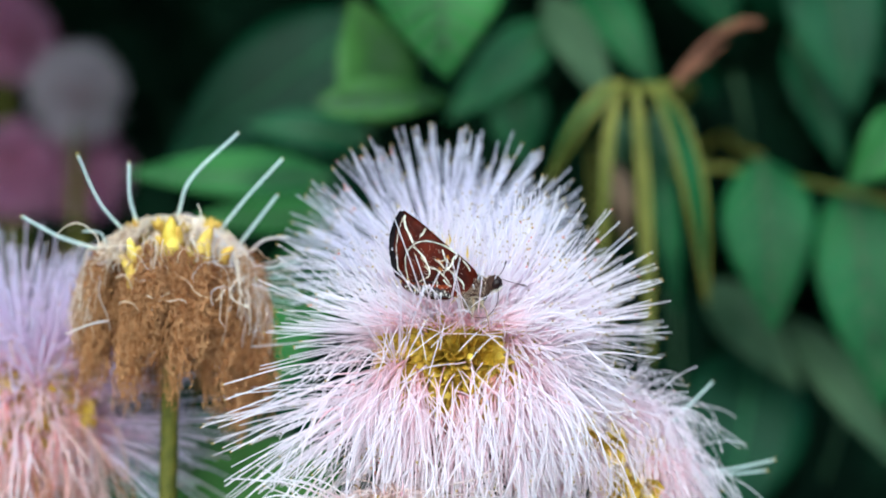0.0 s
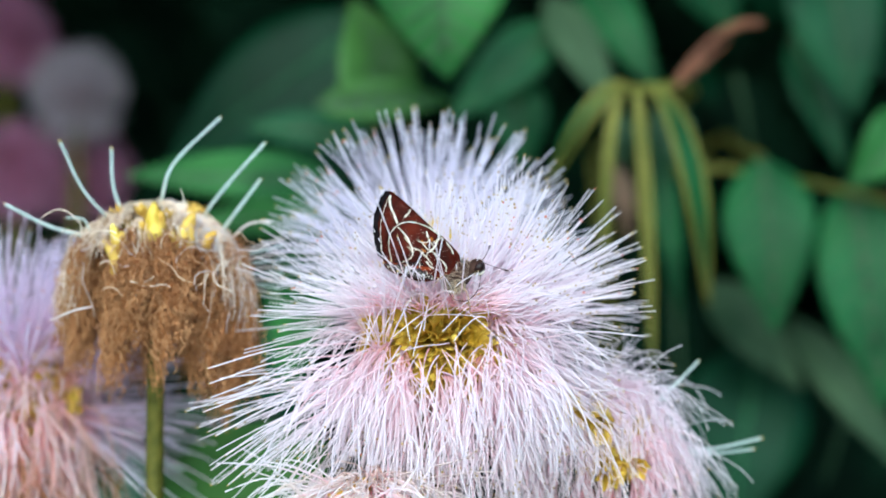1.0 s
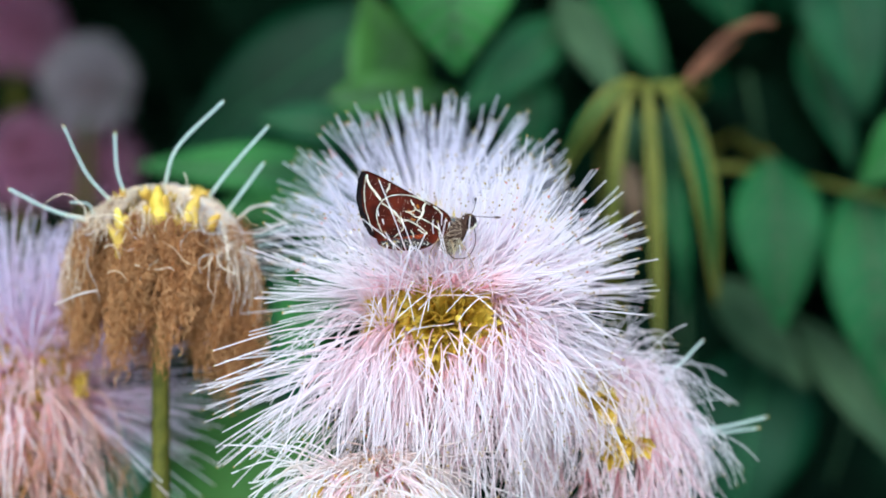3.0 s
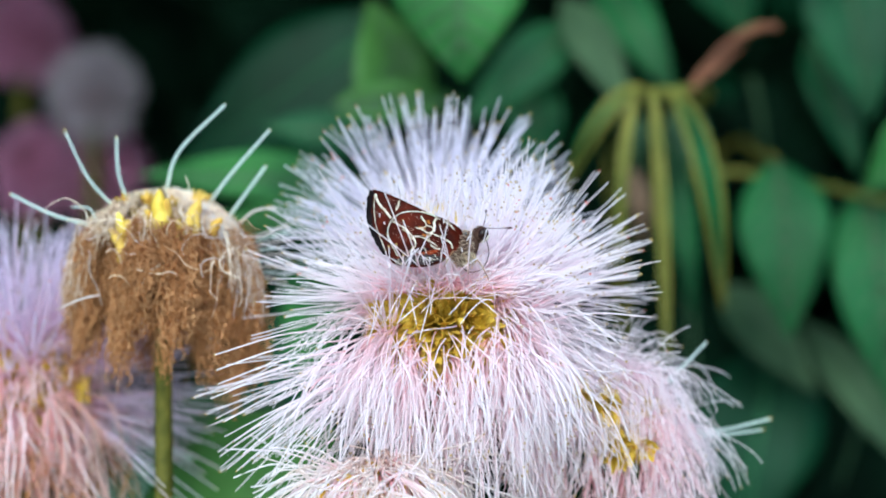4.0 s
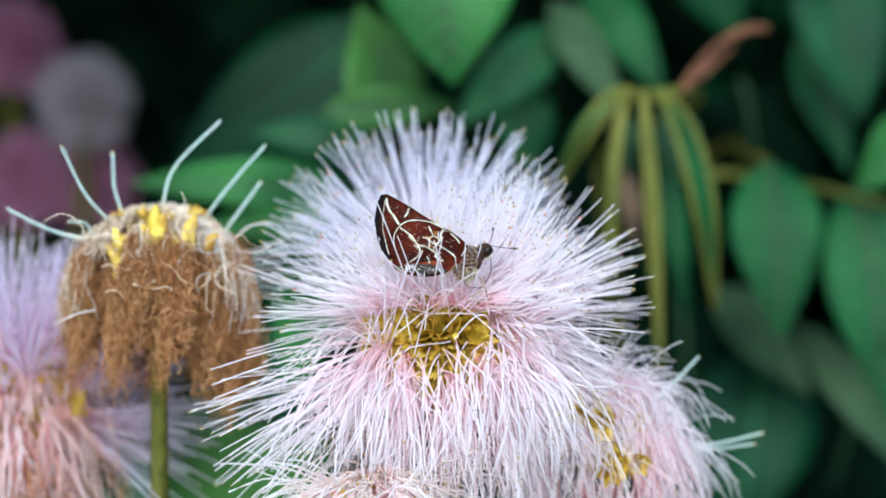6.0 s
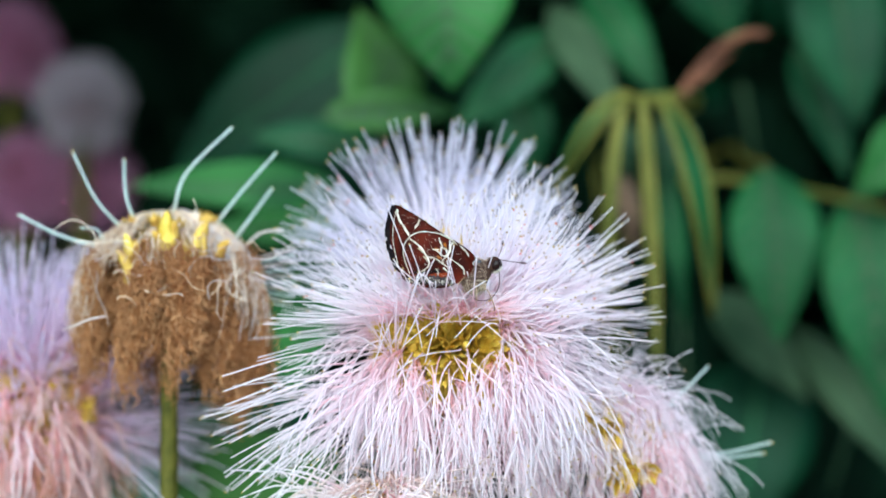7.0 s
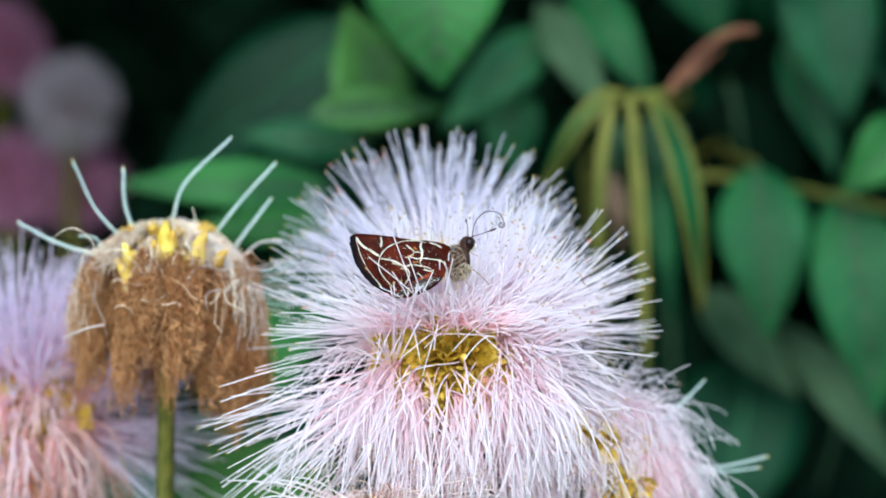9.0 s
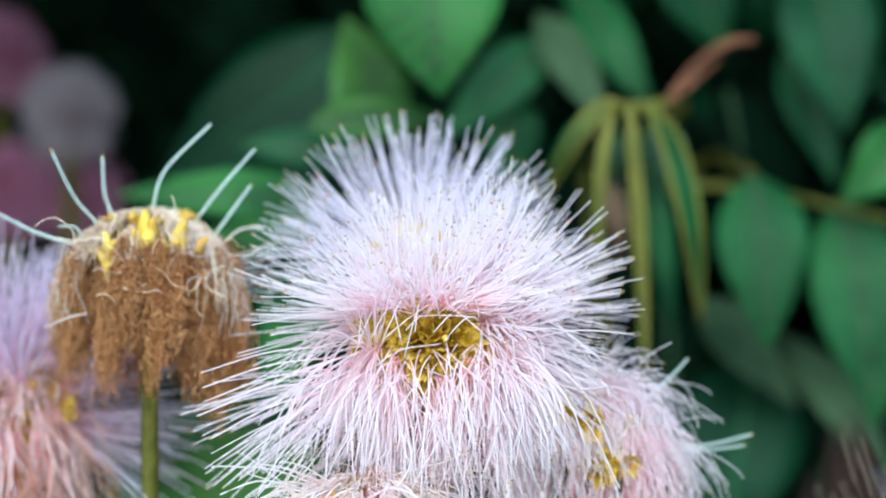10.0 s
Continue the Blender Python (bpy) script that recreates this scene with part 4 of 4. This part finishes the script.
    pts, quads = [], []
    for i in range(31):
        for j in range(13):
            x = -w + 2 * w * i / 30
            pts.append((x, 0.75 + 0.25 * noise.noise(Vector((x * 2, j * 0.5, 1))), -0.05 + h * j / 12))
    for i in range(30):
        for j in range(12):
            quads.append((i * 13 + j, i * 13 + 13 + j, i * 13 + 14 + j, i * 13 + 1 + j))
    me.from_pydata(pts, [], quads)
    me.materials.append(LEAF_DEEP_SHADE)
    wall = tagged(new("backdrop", me), "dark leafy backdrop wall standing in for deep shade", "backdrop", kind="structure")
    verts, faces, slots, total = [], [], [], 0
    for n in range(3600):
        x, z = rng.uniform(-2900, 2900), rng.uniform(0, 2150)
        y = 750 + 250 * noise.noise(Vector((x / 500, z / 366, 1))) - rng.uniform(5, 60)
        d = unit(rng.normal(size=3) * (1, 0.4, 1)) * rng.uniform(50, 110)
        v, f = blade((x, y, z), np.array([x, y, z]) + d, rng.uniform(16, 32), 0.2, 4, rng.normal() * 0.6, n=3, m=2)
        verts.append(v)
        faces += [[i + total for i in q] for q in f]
        # only near-black leaves in the middle, so the gaps in view stay dark
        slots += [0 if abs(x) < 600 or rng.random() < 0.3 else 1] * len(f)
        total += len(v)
    leaves = new("leaf_mass", mesh_of("leaf_mass", np.concatenate(verts), faces, [LEAF_DEEP_SHADE, LEAF_DARK_SHADE], slots))
    leaves.parent = wall
    tagged(leaves, kind="stuff")


foliage()

# far pink flowers beyond the shrub
for x, y, depth, mat, tone in ((8, 66, 222, ROSE, "dusky pink"), (134, 164, 212, PALE, "greyish white"), (36, 302, 220, ROSE, "rose pink"), (146, 308, 226, ROSE, "rose pink")):
    head = powderpuff(spot(x, y, depth), tone + " powderpuff flower far behind the shrub", [
        (16, (0, 360), (-15, 40), 55, 5.2, 0.1, 30, mat, 0), (9, (0, 360), (40, 85), 50, 5.2, 0.1, 30, mat, 0), (11, (0, 360), (-65, -15), 50, 5.2, 0.1, 30, mat, 0),
    ], core=3.4, core_mat=mat, tube_mat=mat, reach=6.0, wide=0.7, anthers=False, foot=-700, thick=(0.26, 0.2), stem=1.5, single=0)
    swaying.remove(head)


# ---- the butterfly ----
def wing_spot(u, v):
    """A point of the wing's plan (millimetres ahead of and above the wing root)."""
    return np.array([(u - 590) * 0.0293, 0, (490 - v) * 0.0293])


def wing_sheet(edge, near, thick=0.10, bulge=0.25, rings=7):
    """A thin wing from its outline, slightly bulged; the outer face is its own surface. near: -1 when the outer face looks to -y."""
    rim = smooth_line(edge + [edge[0]], 48)[:-1]
    mid = rim.mean(0)
    verts, faces, slots = [], [], []
    for face in (0, 1):
        for r in range(rings):
            k = 1 - r / rings
            ring = mid + (rim - mid) * k
            ring[:, 1] = near * (bulge * (1 - k * k) + (thick if face == 0 else 0))
            verts.append(ring)
        centre = mid.copy()
        centre[1] = near * (bulge + (thick if face == 0 else 0))
        verts.append(centre[None])
    verts = np.concatenate(verts)
    n = len(rim)
    block = rings * n + 1
    for face in (0, 1):
        o = face * block
        for s in range(n):
            t = (s + 1) % n
            for r in range(rings - 1):
                q = (o + r * n + s, o + r * n + t, o + (r + 1) * n + t, o + (r + 1) * n + s)
                faces.append(q if (face == 0) == (near > 0) else q[::-1])
                slots.append(face)
            q = (o + (rings - 1) * n + s, o + (rings - 1) * n + t, o + rings * n)
            faces.append(q if (face == 0) == (near > 0) else q[::-1])
            slots.append(face)
    for s in range(n):
        t = (s + 1) % n
        faces.append((s, block + s, block + t, t))
        slots.append(0)
    return verts, faces, slots


def stroke(points, wide, lift, near, uneven=0.25, steps=38, taper=0.0):
    """A raised band of scales along a line on the wing."""
    line = smooth_line([wing_spot(*p) for p in points], steps)
    run = unit(np.gradient(line, axis=0))
    side = np.stack([-run[:, 2], 0 * run[:, 0], run[:, 0]], 1)
    stray = np.convolve(rng.normal(size=steps + 4), np.ones(5) / 5, "valid")[:steps]
    line = line + side * (stray * 0.04)[:, None]
    w = wide * 0.0293 * (0.5 if wide > 19 else 0.36) * (1 + uneven * rng.normal(size=(steps, 1)).clip(-1.6, 1.6))
    w = w * (1 - taper * np.abs(np.linspace(-1, 1, steps)[:, None]) ** 2.5)
    a, b = line + side * w, line - side * w * (1 + 0.1 * rng.normal(size=(steps, 1)).clip(-1, 1))
    verts = []
    for p in (a, b):
        low, high = p.copy(), p.copy()
        low[:, 1], high[:, 1] = near * (lift - 0.2), near * (lift - 0.02)
        verts += [high, low]
    verts = np.concatenate(verts)
    faces = []
    for i in range(steps - 1):
        for p, q in ((0, 2), (1, 0), (2, 3)):
            f = (p * steps + i, p * steps + i + 1, q * steps + i + 1, q * steps + i)
            faces.append(f)
    return verts, faces


def flecks(box, count, lift, near, size=0.05):
    """Loose pale scales scattered over the wing."""
    pts = []
    for n in range(count):
        p = wing_spot(rng.uniform(box[0], box[2]), rng.uniform(box[1], box[3]))
        p[1] = near * lift
        pts.append(p)
    return balls(np.array(pts), size)


def net_spot(x, y):
    """From the finer grid on which the wing's net was drawn to the wing's plan."""
    return 117 + (x - 65) * 0.92, 362 + (y - 330) * 0.92


def line_on_wing(points, wide, lift, near, uneven=0.2, taper=0.0):
    """A ragged line of scales, wide in steps of the finer grid."""
    return stroke([net_spot(*p) for p in points], wide * 0.78, lift, near, uneven, taper=taper)


def forewing(parent, near, name):
    edge = [wing_spot(u, v) for u, v in ((606, 470), (578, 412), (500, 389), (400, 379), (250, 358), (152, 351), (124, 362), (117, 392), (126, 440), (150, 500), (190, 553), (240, 600), (290, 632), (420, 590), (530, 525))]
    verts, faces, slots = wing_sheet(edge, near)
    wing = part(name, mesh_of(name, verts, faces, [WING_BROWN, WING_UPPER], slots), parent, "red-brown forewing with cream bands", at=(0, 0.75 * near, 0))
    lift = 0.42
    v, f = stroke([(131, 362), (130, 405), (146, 470), (180, 530), (225, 580), (272, 622)], 24, 0.33, near, 0.1)
    part("fringe", mesh_of("fringe", v, f, WING_BLACK, smooth=False), wing, "black wing fringe", at=(0, 0, 0))
    bands = [line_on_wing([(96, 336), (112, 410), (146, 486), (190, 548), (226, 590)], 5, lift, near, 0.5),
             line_on_wing([(98, 336), (112, 362), (136, 386), (172, 408), (216, 434)], 15, lift, near, 0.3),
             line_on_wing([(221, 335), (225, 358), (221, 386)], 15, lift, near, 0.25),
             line_on_wing([(466, 368), (510, 380), (540, 408), (556, 446), (560, 478)], 12, lift, near, 0.25)]
    v, f, _ = joined(bands)
    part("cream_bands", mesh_of("cream_bands", v, f, WING_CREAM, smooth=False), wing, "cream wing bands", at=(0, 0, 0))
    v, f = flecks((170, 372, 500, 470), 120, lift, near, 0.04)
    part("pale_scales", mesh_of("pale_scales", v, f, WING_CREAM, smooth=False), wing, at=(0, 0, 0), kind="stuff")
    # upper side: a few cream spots, seen in flight
    for points, wide in (([(300, 414), (330, 428), (352, 424)], 24), ([(245, 500), (272, 505), (300, 524)], 20), ([(370, 466), (396, 480), (424, 476)], 24), ([(180, 415), (186, 445), (204, 474)], 16), ([(440, 500), (480, 486)], 14)):
        v, f = stroke(points, wide, -0.02, near, 0.35, steps=14, taper=0.7)
        v[:, 1] = np.where(np.abs(v[:, 1]) > 0.1, -near * 0.06, near * 0.1)
        part("upper_spot", mesh_of("upper_spot", v, f, UPPER_CREAM, smooth=False), wing, "dull cream spot", at=(0, 0, 0))
    return wing


def hindwing(parent, near, name):
    edge = [wing_spot(u, v) for u, v in ((600, 478), (560, 430), (470, 392), (400, 382), (330, 388), (282, 412), (252, 450), (246, 500), (256, 560), (292, 628), (330, 655), (430, 640), (530, 585))]
    verts, faces, slots = wing_sheet(edge, near)
    wing = part(name, mesh_of(name, verts, faces, [WING_BROWN, WING_UPPER], slots), parent, "red-brown hindwing with a net of cream lines", at=(0, 1.12 * near, 0))
    lift = 0.42
    net = [line_on_wing([(300, 606), (240, 548), (210, 488), (222, 424), (266, 382), (330, 360), (400, 356), (446, 364)], 7, lift, near, 0.15),
           line_on_wing([(330, 358), (390, 352), (450, 366)], 12, lift, near, 0.3, 0.6),
           line_on_wing([(222, 444), (262, 452), (302, 464), (340, 488)], 12, lift, near, 0.3),
           line_on_wing([(340, 488), (364, 512), (360, 548), (338, 584)], 10, lift, near, 0.35),
           line_on_wing([(352, 376), (372, 396), (390, 412), (374, 434), (346, 442)], 9, lift, near, 0.3),
           line_on_wing([(388, 412), (412, 414), (432, 420)], 9, lift, near, 0.3),
           line_on_wing([(428, 364), (424, 390), (432, 416), (426, 444)], 17, lift, near, 0.18),
           line_on_wing([(372, 438), (400, 446), (428, 444), (480, 450), (530, 462), (550, 486)], 9, lift, near, 0.3),
           line_on_wing([(340, 488), (380, 478), (428, 484), (476, 500)], 9, lift, near, 0.3),
           line_on_wing([(428, 444), (420, 466), (430, 484)], 7, lift, near, 0.3),
           line_on_wing([(440, 500), (466, 510), (492, 506)], 12, lift, near, 0.4),
           line_on_wing([(404, 520), (424, 534), (430, 552)], 6, lift, near, 0.3)]
    v, f, _ = joined(net)
    part("cream_net", mesh_of("cream_net", v, f, WING_CREAM, smooth=False), wing, "net of cream lines", at=(0, 0, 0))
    v, f, _ = joined([line_on_wing([(388, 388), (404, 402)], 19, lift - 0.03, near), line_on_wing([(356, 432), (392, 432)], 17, lift - 0.03, near), line_on_wing([(384, 464), (410, 464)], 18, lift - 0.03, near)])
    part("orange_spots", mesh_of("orange_spots", v, f, WING_ORANGE, smooth=False), wing, "orange-brown wing spots", at=(0, 0, 0))
    v, f = line_on_wing([(296, 618), (370, 588), (430, 552), (484, 516)], 28, lift - 0.02, near, 0.08, taper=0.6)
    part("rust_band", mesh_of("rust_band", v, f, WING_RUST, smooth=False), wing, "rust-red band", at=(0, 0, 0))
    v, f = line_on_wing([(310, 592), (376, 556), (436, 520)], 14, lift - 0.04, near, 0.12)
    part("dark_band", mesh_of("dark_band", v, f, WING_BLACK, smooth=False), wing, "dark band", at=(0, 0, 0))
    v, f = stroke([(315, 640), (400, 612), (470, 586), (545, 560)], 46, lift + 0.05, near, 0.15, taper=0.85)
    part("grey_fold", mesh_of("grey_fold", v, f, WING_GREY, smooth=False), wing, "slate grey wing fold", at=(0, 0, 0))
    v, f, _ = joined([line_on_wing([(280, 464), (312, 474)], 22, lift - 0.03, near), line_on_wing([(322, 494), (346, 500)], 20, lift - 0.03, near)])
    part("pale_cells", mesh_of("pale_cells", v, f, UPPER_CREAM, smooth=False), wing, "pale grey-brown cells", at=(0, 0, 0))
    mottles = [flecks((320 + 34 * n, 628 - 14 * n, 362 + 34 * n, 652 - 14 * n), 14, lift + 0.13, near, 0.085) for n in range(6)]
    v, f, _ = joined(mottles)
    part("pale_mottles", mesh_of("pale_mottles", v, f, WING_CREAM, smooth=False), wing, "pale mottles on the fold", at=(0, 0, 0), kind="stuff")
    v, f = flecks((262, 410, 520, 600), 190, lift, near, 0.04)
    part("pale_scales", mesh_of("pale_scales", v, f, WING_CREAM, smooth=False), wing, at=(0, 0, 0), kind="stuff")
    return wing


def fur(centre, size, count, long, back, bare=0.0):
    """Short hair lying backwards over a rounded body."""
    n = unit(rng.normal(size=(count, 3)))
    if bare:
        n[:, 1] = np.clip(n[:, 1], -bare, bare) * rng.random(count)
    start = centre + n * size
    s = np.linspace(0, 1, 4)[None, :, None]
    go = unit(n * 0.7 + np.asarray(back))
    return start[:, None] + (go * (long * (0.6 + 0.8 * rng.random((count, 1)))))[:, None] * s + np.array([0, 0, -0.15]) * s * s


def butterfly():
    bug = thing("butterfly", (0, -8, 0), "small red-brown skipper butterfly with cream-netted wings", "butterfly")
    flyer = dict(at=(0, 0, 0))
    v, f = ellipsoid((0.9, 0, 0.1), (1.7, 1.25, 2.4), (0, 12, 0), lump=0.05)
    thorax = part("thorax", mesh_of("thorax", v, f, BODY), bug, "furry grey-brown thorax", **flyer)
    v, f = ellipsoid((0.0, 0, 1.35), (2.0, 0.8, 0.8), (0, -18, 0), lump=0.05)
    part("back", mesh_of("back", v, f, BODY_BLUE_SHEEN), bug, "back with a blue reflection painted on", **flyer)
    v, f = ellipsoid((-3.6, 0, -1.9), (4.4, 1.1, 1.2), (0, -24, 0), lump=0.04)
    part("abdomen", mesh_of("abdomen", v, f, BODY), bug, "slender dark abdomen", **flyer)
    v, f = ellipsoid((2.3, 0, 2.5), (1.15, 1.2, 1.1), lump=0.04)
    head = part("head", mesh_of("head", v, f, BODY), bug, "brown head", **flyer)
    for side in (-1, 1):
        v, f = ellipsoid((2.55, side * 0.98, 2.62), (0.62, 0.48, 0.78))
        part("eye", mesh_of("eye", v, f, EYE), head, "glossy black eye", at=(0, 0, 0))
    verts, faces, along = tubes(fur(np.array([0.9, 0, 0.1]), (1.6, 1.2, 2.3), 1100, 0.5, (-0.8, 0, -0.2)), np.linspace(0.05, 0.015, 4), 3)
    part("thorax_fur", mesh_of("thorax_fur", verts, faces, FUR, extra={"along": along, "tone": np.repeat(rng.random(1100), 12)}), bug, "grey-brown fur", at=(0, 0, 0), kind="stuff")
    verts, faces, along = tubes(fur(np.array([2.2, 0, 2.5]), (1.05, 1.0, 1.0), 220, 0.3, (-0.6, 0, 0.2), 0.45), np.linspace(0.05, 0.02, 4), 3)
    part("head_fur", mesh_of("head_fur", verts, faces, FUR, extra={"along": along, "tone": np.repeat(rng.random(220), 12)}), bug, "brown fur", at=(0, 0, 0), kind="stuff")
    bib = fur(np.array([1.5, 0, -0.7]), (1.0, 1.2, 1.2), 420, 0.5, (-0.2, 0, -0.9))
    verts, faces, along = tubes(bib, np.linspace(0.05, 0.015, 4), 3)
    part("chest_fur", mesh_of("chest_fur", verts, faces, BIB, extra={"along": along, "tone": np.repeat(rng.random(420), 12)}), bug, "cream chest fur", at=(0, 0, 0), kind="stuff")
    for side in (-1, 1):
        v, f = ellipsoid((3.0, side * 0.45, 2.1), (0.75, 0.3, 0.42), (0, -60, 0))
        part("palp", mesh_of("palp", v, f, WING_CREAM), head, "cream palp", at=(0, 0, 0))
    # antennae with hooked clubs
    for line in ([(2.5, -0.6, 3.4), (4.2, -1.4, 3.9), (6.2, -2.0, 4.6)], [(2.3, 0.6, 3.5), (2.3, 1.4, 4.8), (2.0, 2.2, 6.0)]):
        path = smooth_line(line, 16)
        wide = np.full(16, 0.055)
        wide[-4:] = (0.11, 0.16, 0.14, 0.04)
        v, f, _ = tubes(path[None], wide[None], 7)
        part("antenna", mesh_of("antenna", v, f, HORN), head, "dark clubbed antenna", at=(0, 0, 0))
    # the tongue, arched forwards and coiled at its end
    coil = [(6.9 + 0.5 * (1 - i / 26) * math.cos(0.6 - i * 0.62), -0.3, 5.1 + 0.5 * (1 - i / 26) * math.sin(0.6 - i * 0.62)) for i in range(22)]
    arch = smooth_line([(2.9, -0.2, 2.6), (3.2, -0.25, 5.2), (4.7, -0.3, 6.9), (6.6, -0.3, 6.7), coil[0]], 20)
    path = np.vstack([arch[:-1], coil])
    v, f, _ = tubes(path[None], np.full((1, len(path)), 0.07), 6)
    tongue = part("tongue", mesh_of("tongue", v, f, HORN), head, "thin coiled tongue", at=(0, 0, 0))
    for x, reach in ((1.6, 3.0), (0.6, 1.4), (-0.4, -0.6)):
        for side in (-1, 1):
            path = smooth_line([(x, side * 0.7, -0.6), (x + reach * 0.5, side * 1.7, -1.1), (x + reach, side * 1.9, -2.4), (x + reach * 1.2, side * 2.0, -3.2)], 12)
            v, f, _ = tubes(path[None], np.linspace(0.11, 0.05, 12)[None], 6)
            part("leg", mesh_of("leg", v, f, TAN if side < 0 else HORN), bug, "thin tan leg" if side < 0 else "thin dark leg", at=(0, 0, 0))
    wings = [(forewing(bug, -1, "forewing"), -1), (hindwing(bug, -1, "hindwing"), -1), (forewing(bug, 1, "forewing"), 1), (hindwing(bug, 1, "hindwing"), 1)]
    return bug, wings, tongue


BUTTERFLY, WINGS, TONGUE = butterfly()

# seconds, place in millimetres, turn in degrees while it sits on the flower
PERCHED = [
    (0.0, 3.70, -8.00, -5.48, 33.4),
    (0.5, 2.41, -8.00, -2.53, 33.4),
    (1.0, 1.12, -8.00, -3.03, 35.9),
    (1.5, 0.18, -8.00, -2.56, 32.8),
    (2.0, -1.35, -8.00, 1.49, 27.9),
    (3.5, -0.61, -8.00, 1.65, 17.9),
    (4.0, -0.06, -8.00, 0.67, 17.0),
    (4.5, 3.48, -8.00, -3.55, 22.3),
    (5.0, 1.67, -8.00, -0.75, 28.2),
    (6.5, 1.53, -8.00, -0.63, 23.4),
    (7.0, 2.96, -8.00, -1.87, 26.2),
    (7.5, 4.04, -8.00, -4.23, 24.9),
    (8.0, 2.17, -8.00, -0.25, 11.4),
    (8.5, 1.15, -8.00, 0.04, 7.7),
    (9.0, 1.80, -8.00, -0.61, -0.1),
    (9.1, 1.80, -8.00, -0.44, 0.4),
    (9.2, 1.11, -8.00, 0.26, 0.6),
]

# flight: seconds, place in millimetres, turn about x, y and z in degrees
FLIGHT = [
    (9.3, 0.6, -12.0, 8.0, 62, -32, -6),
    (9.4, -0.2, -8.0, 17.0, 50, -26, -8),
    (9.5, 4.0, 2.0, 24.8, 14, -46, 0),
    (9.6, 13.0, 6.0, 32.4, -2, 8, -10),
    (9.7, 20.5, 10.0, 35.1, 18, 5, -14),
    (9.8, 38.0, 12.0, 27.0, 48, 38, -10),
    (9.9, 50.5, 14.0, 4.0, 50, 44, -10),
    (10.0, 64.5, 14.0, -33.5, 50, 24, -10),
]
# how far each wing stands open from closed over the back, and how far it is swept forwards, degrees
OPEN = [(0.0, 2, 0), (9.0, 2, 0), (9.2, 3, 0), (9.25, 40, 18), (9.3, 82, 34), (9.4, 108, 30), (9.5, 66, 48), (9.6, 10, 0), (9.7, 62, 20), (9.8, 100, 26), (9.9, 96, 26), (10.0, 96, 30)]


def sway_at(x, deep, z, turn):
    pivot = Vector((0, 0, LIFT - 0.03))
    return Matrix.Translation(pivot + Vector((x, deep, z)) / 1000) @ pose(0, 0, 0, 0, -turn, 0) @ Matrix.Translation(-pivot)


def motions():
    for ob in swaying:
        rest = Matrix.Translation(ob.location.copy())
        walk(ob, [(t, sway_at(x, deep, z, turn) @ rest) for t, x, z, deep, turn in SWAY])
    times, deeps = [row[0] for row in SWAY], [row[3] for row in SWAY]
    rows = [(t, pose(x / 1000, (y + np.interp(t, times, deeps)) / 1000, z / 1000 + LIFT, 0, turn, 0)) for t, x, y, z, turn in PERCHED]
    rows += [(t, pose(x / 1000, y / 1000, z / 1000 + LIFT, rx, ry, rz)) for t, x, y, z, rx, ry, rz in FLIGHT]
    walk(BUTTERFLY, rows)
    # the tongue is dipped into the flower, then lifted before the flight
    mouth = Matrix.Translation((0.0029, 0, 0.0026))
    walk(TONGUE, [(t, mouth @ pose(0, 0, 0, 0, a, 0) @ mouth.inverted()) for t, a in ((0.0, 145), (8.55, 145), (8.7, 85), (8.85, 20), (9.0, 0), (9.2, 0), (9.35, 70), (9.5, 140), (10.0, 145))])
    # the wing hinge lies along the back, which rises towards the head
    hinge = Matrix.Translation((0.0, 0.0, 0.0013)) @ pose(0, 0, 0, 0, -14, 0)
    for wing, near in WINGS:
        rest = Matrix.Translation(wing.location.copy())
        walk(wing, [(t, hinge @ pose(0, 0, 0, near * -a, 0, 0) @ pose(0, 0, 0, 0, sweep, 0) @ hinge.inverted() @ rest) for t, a, sweep in OPEN])


motions()
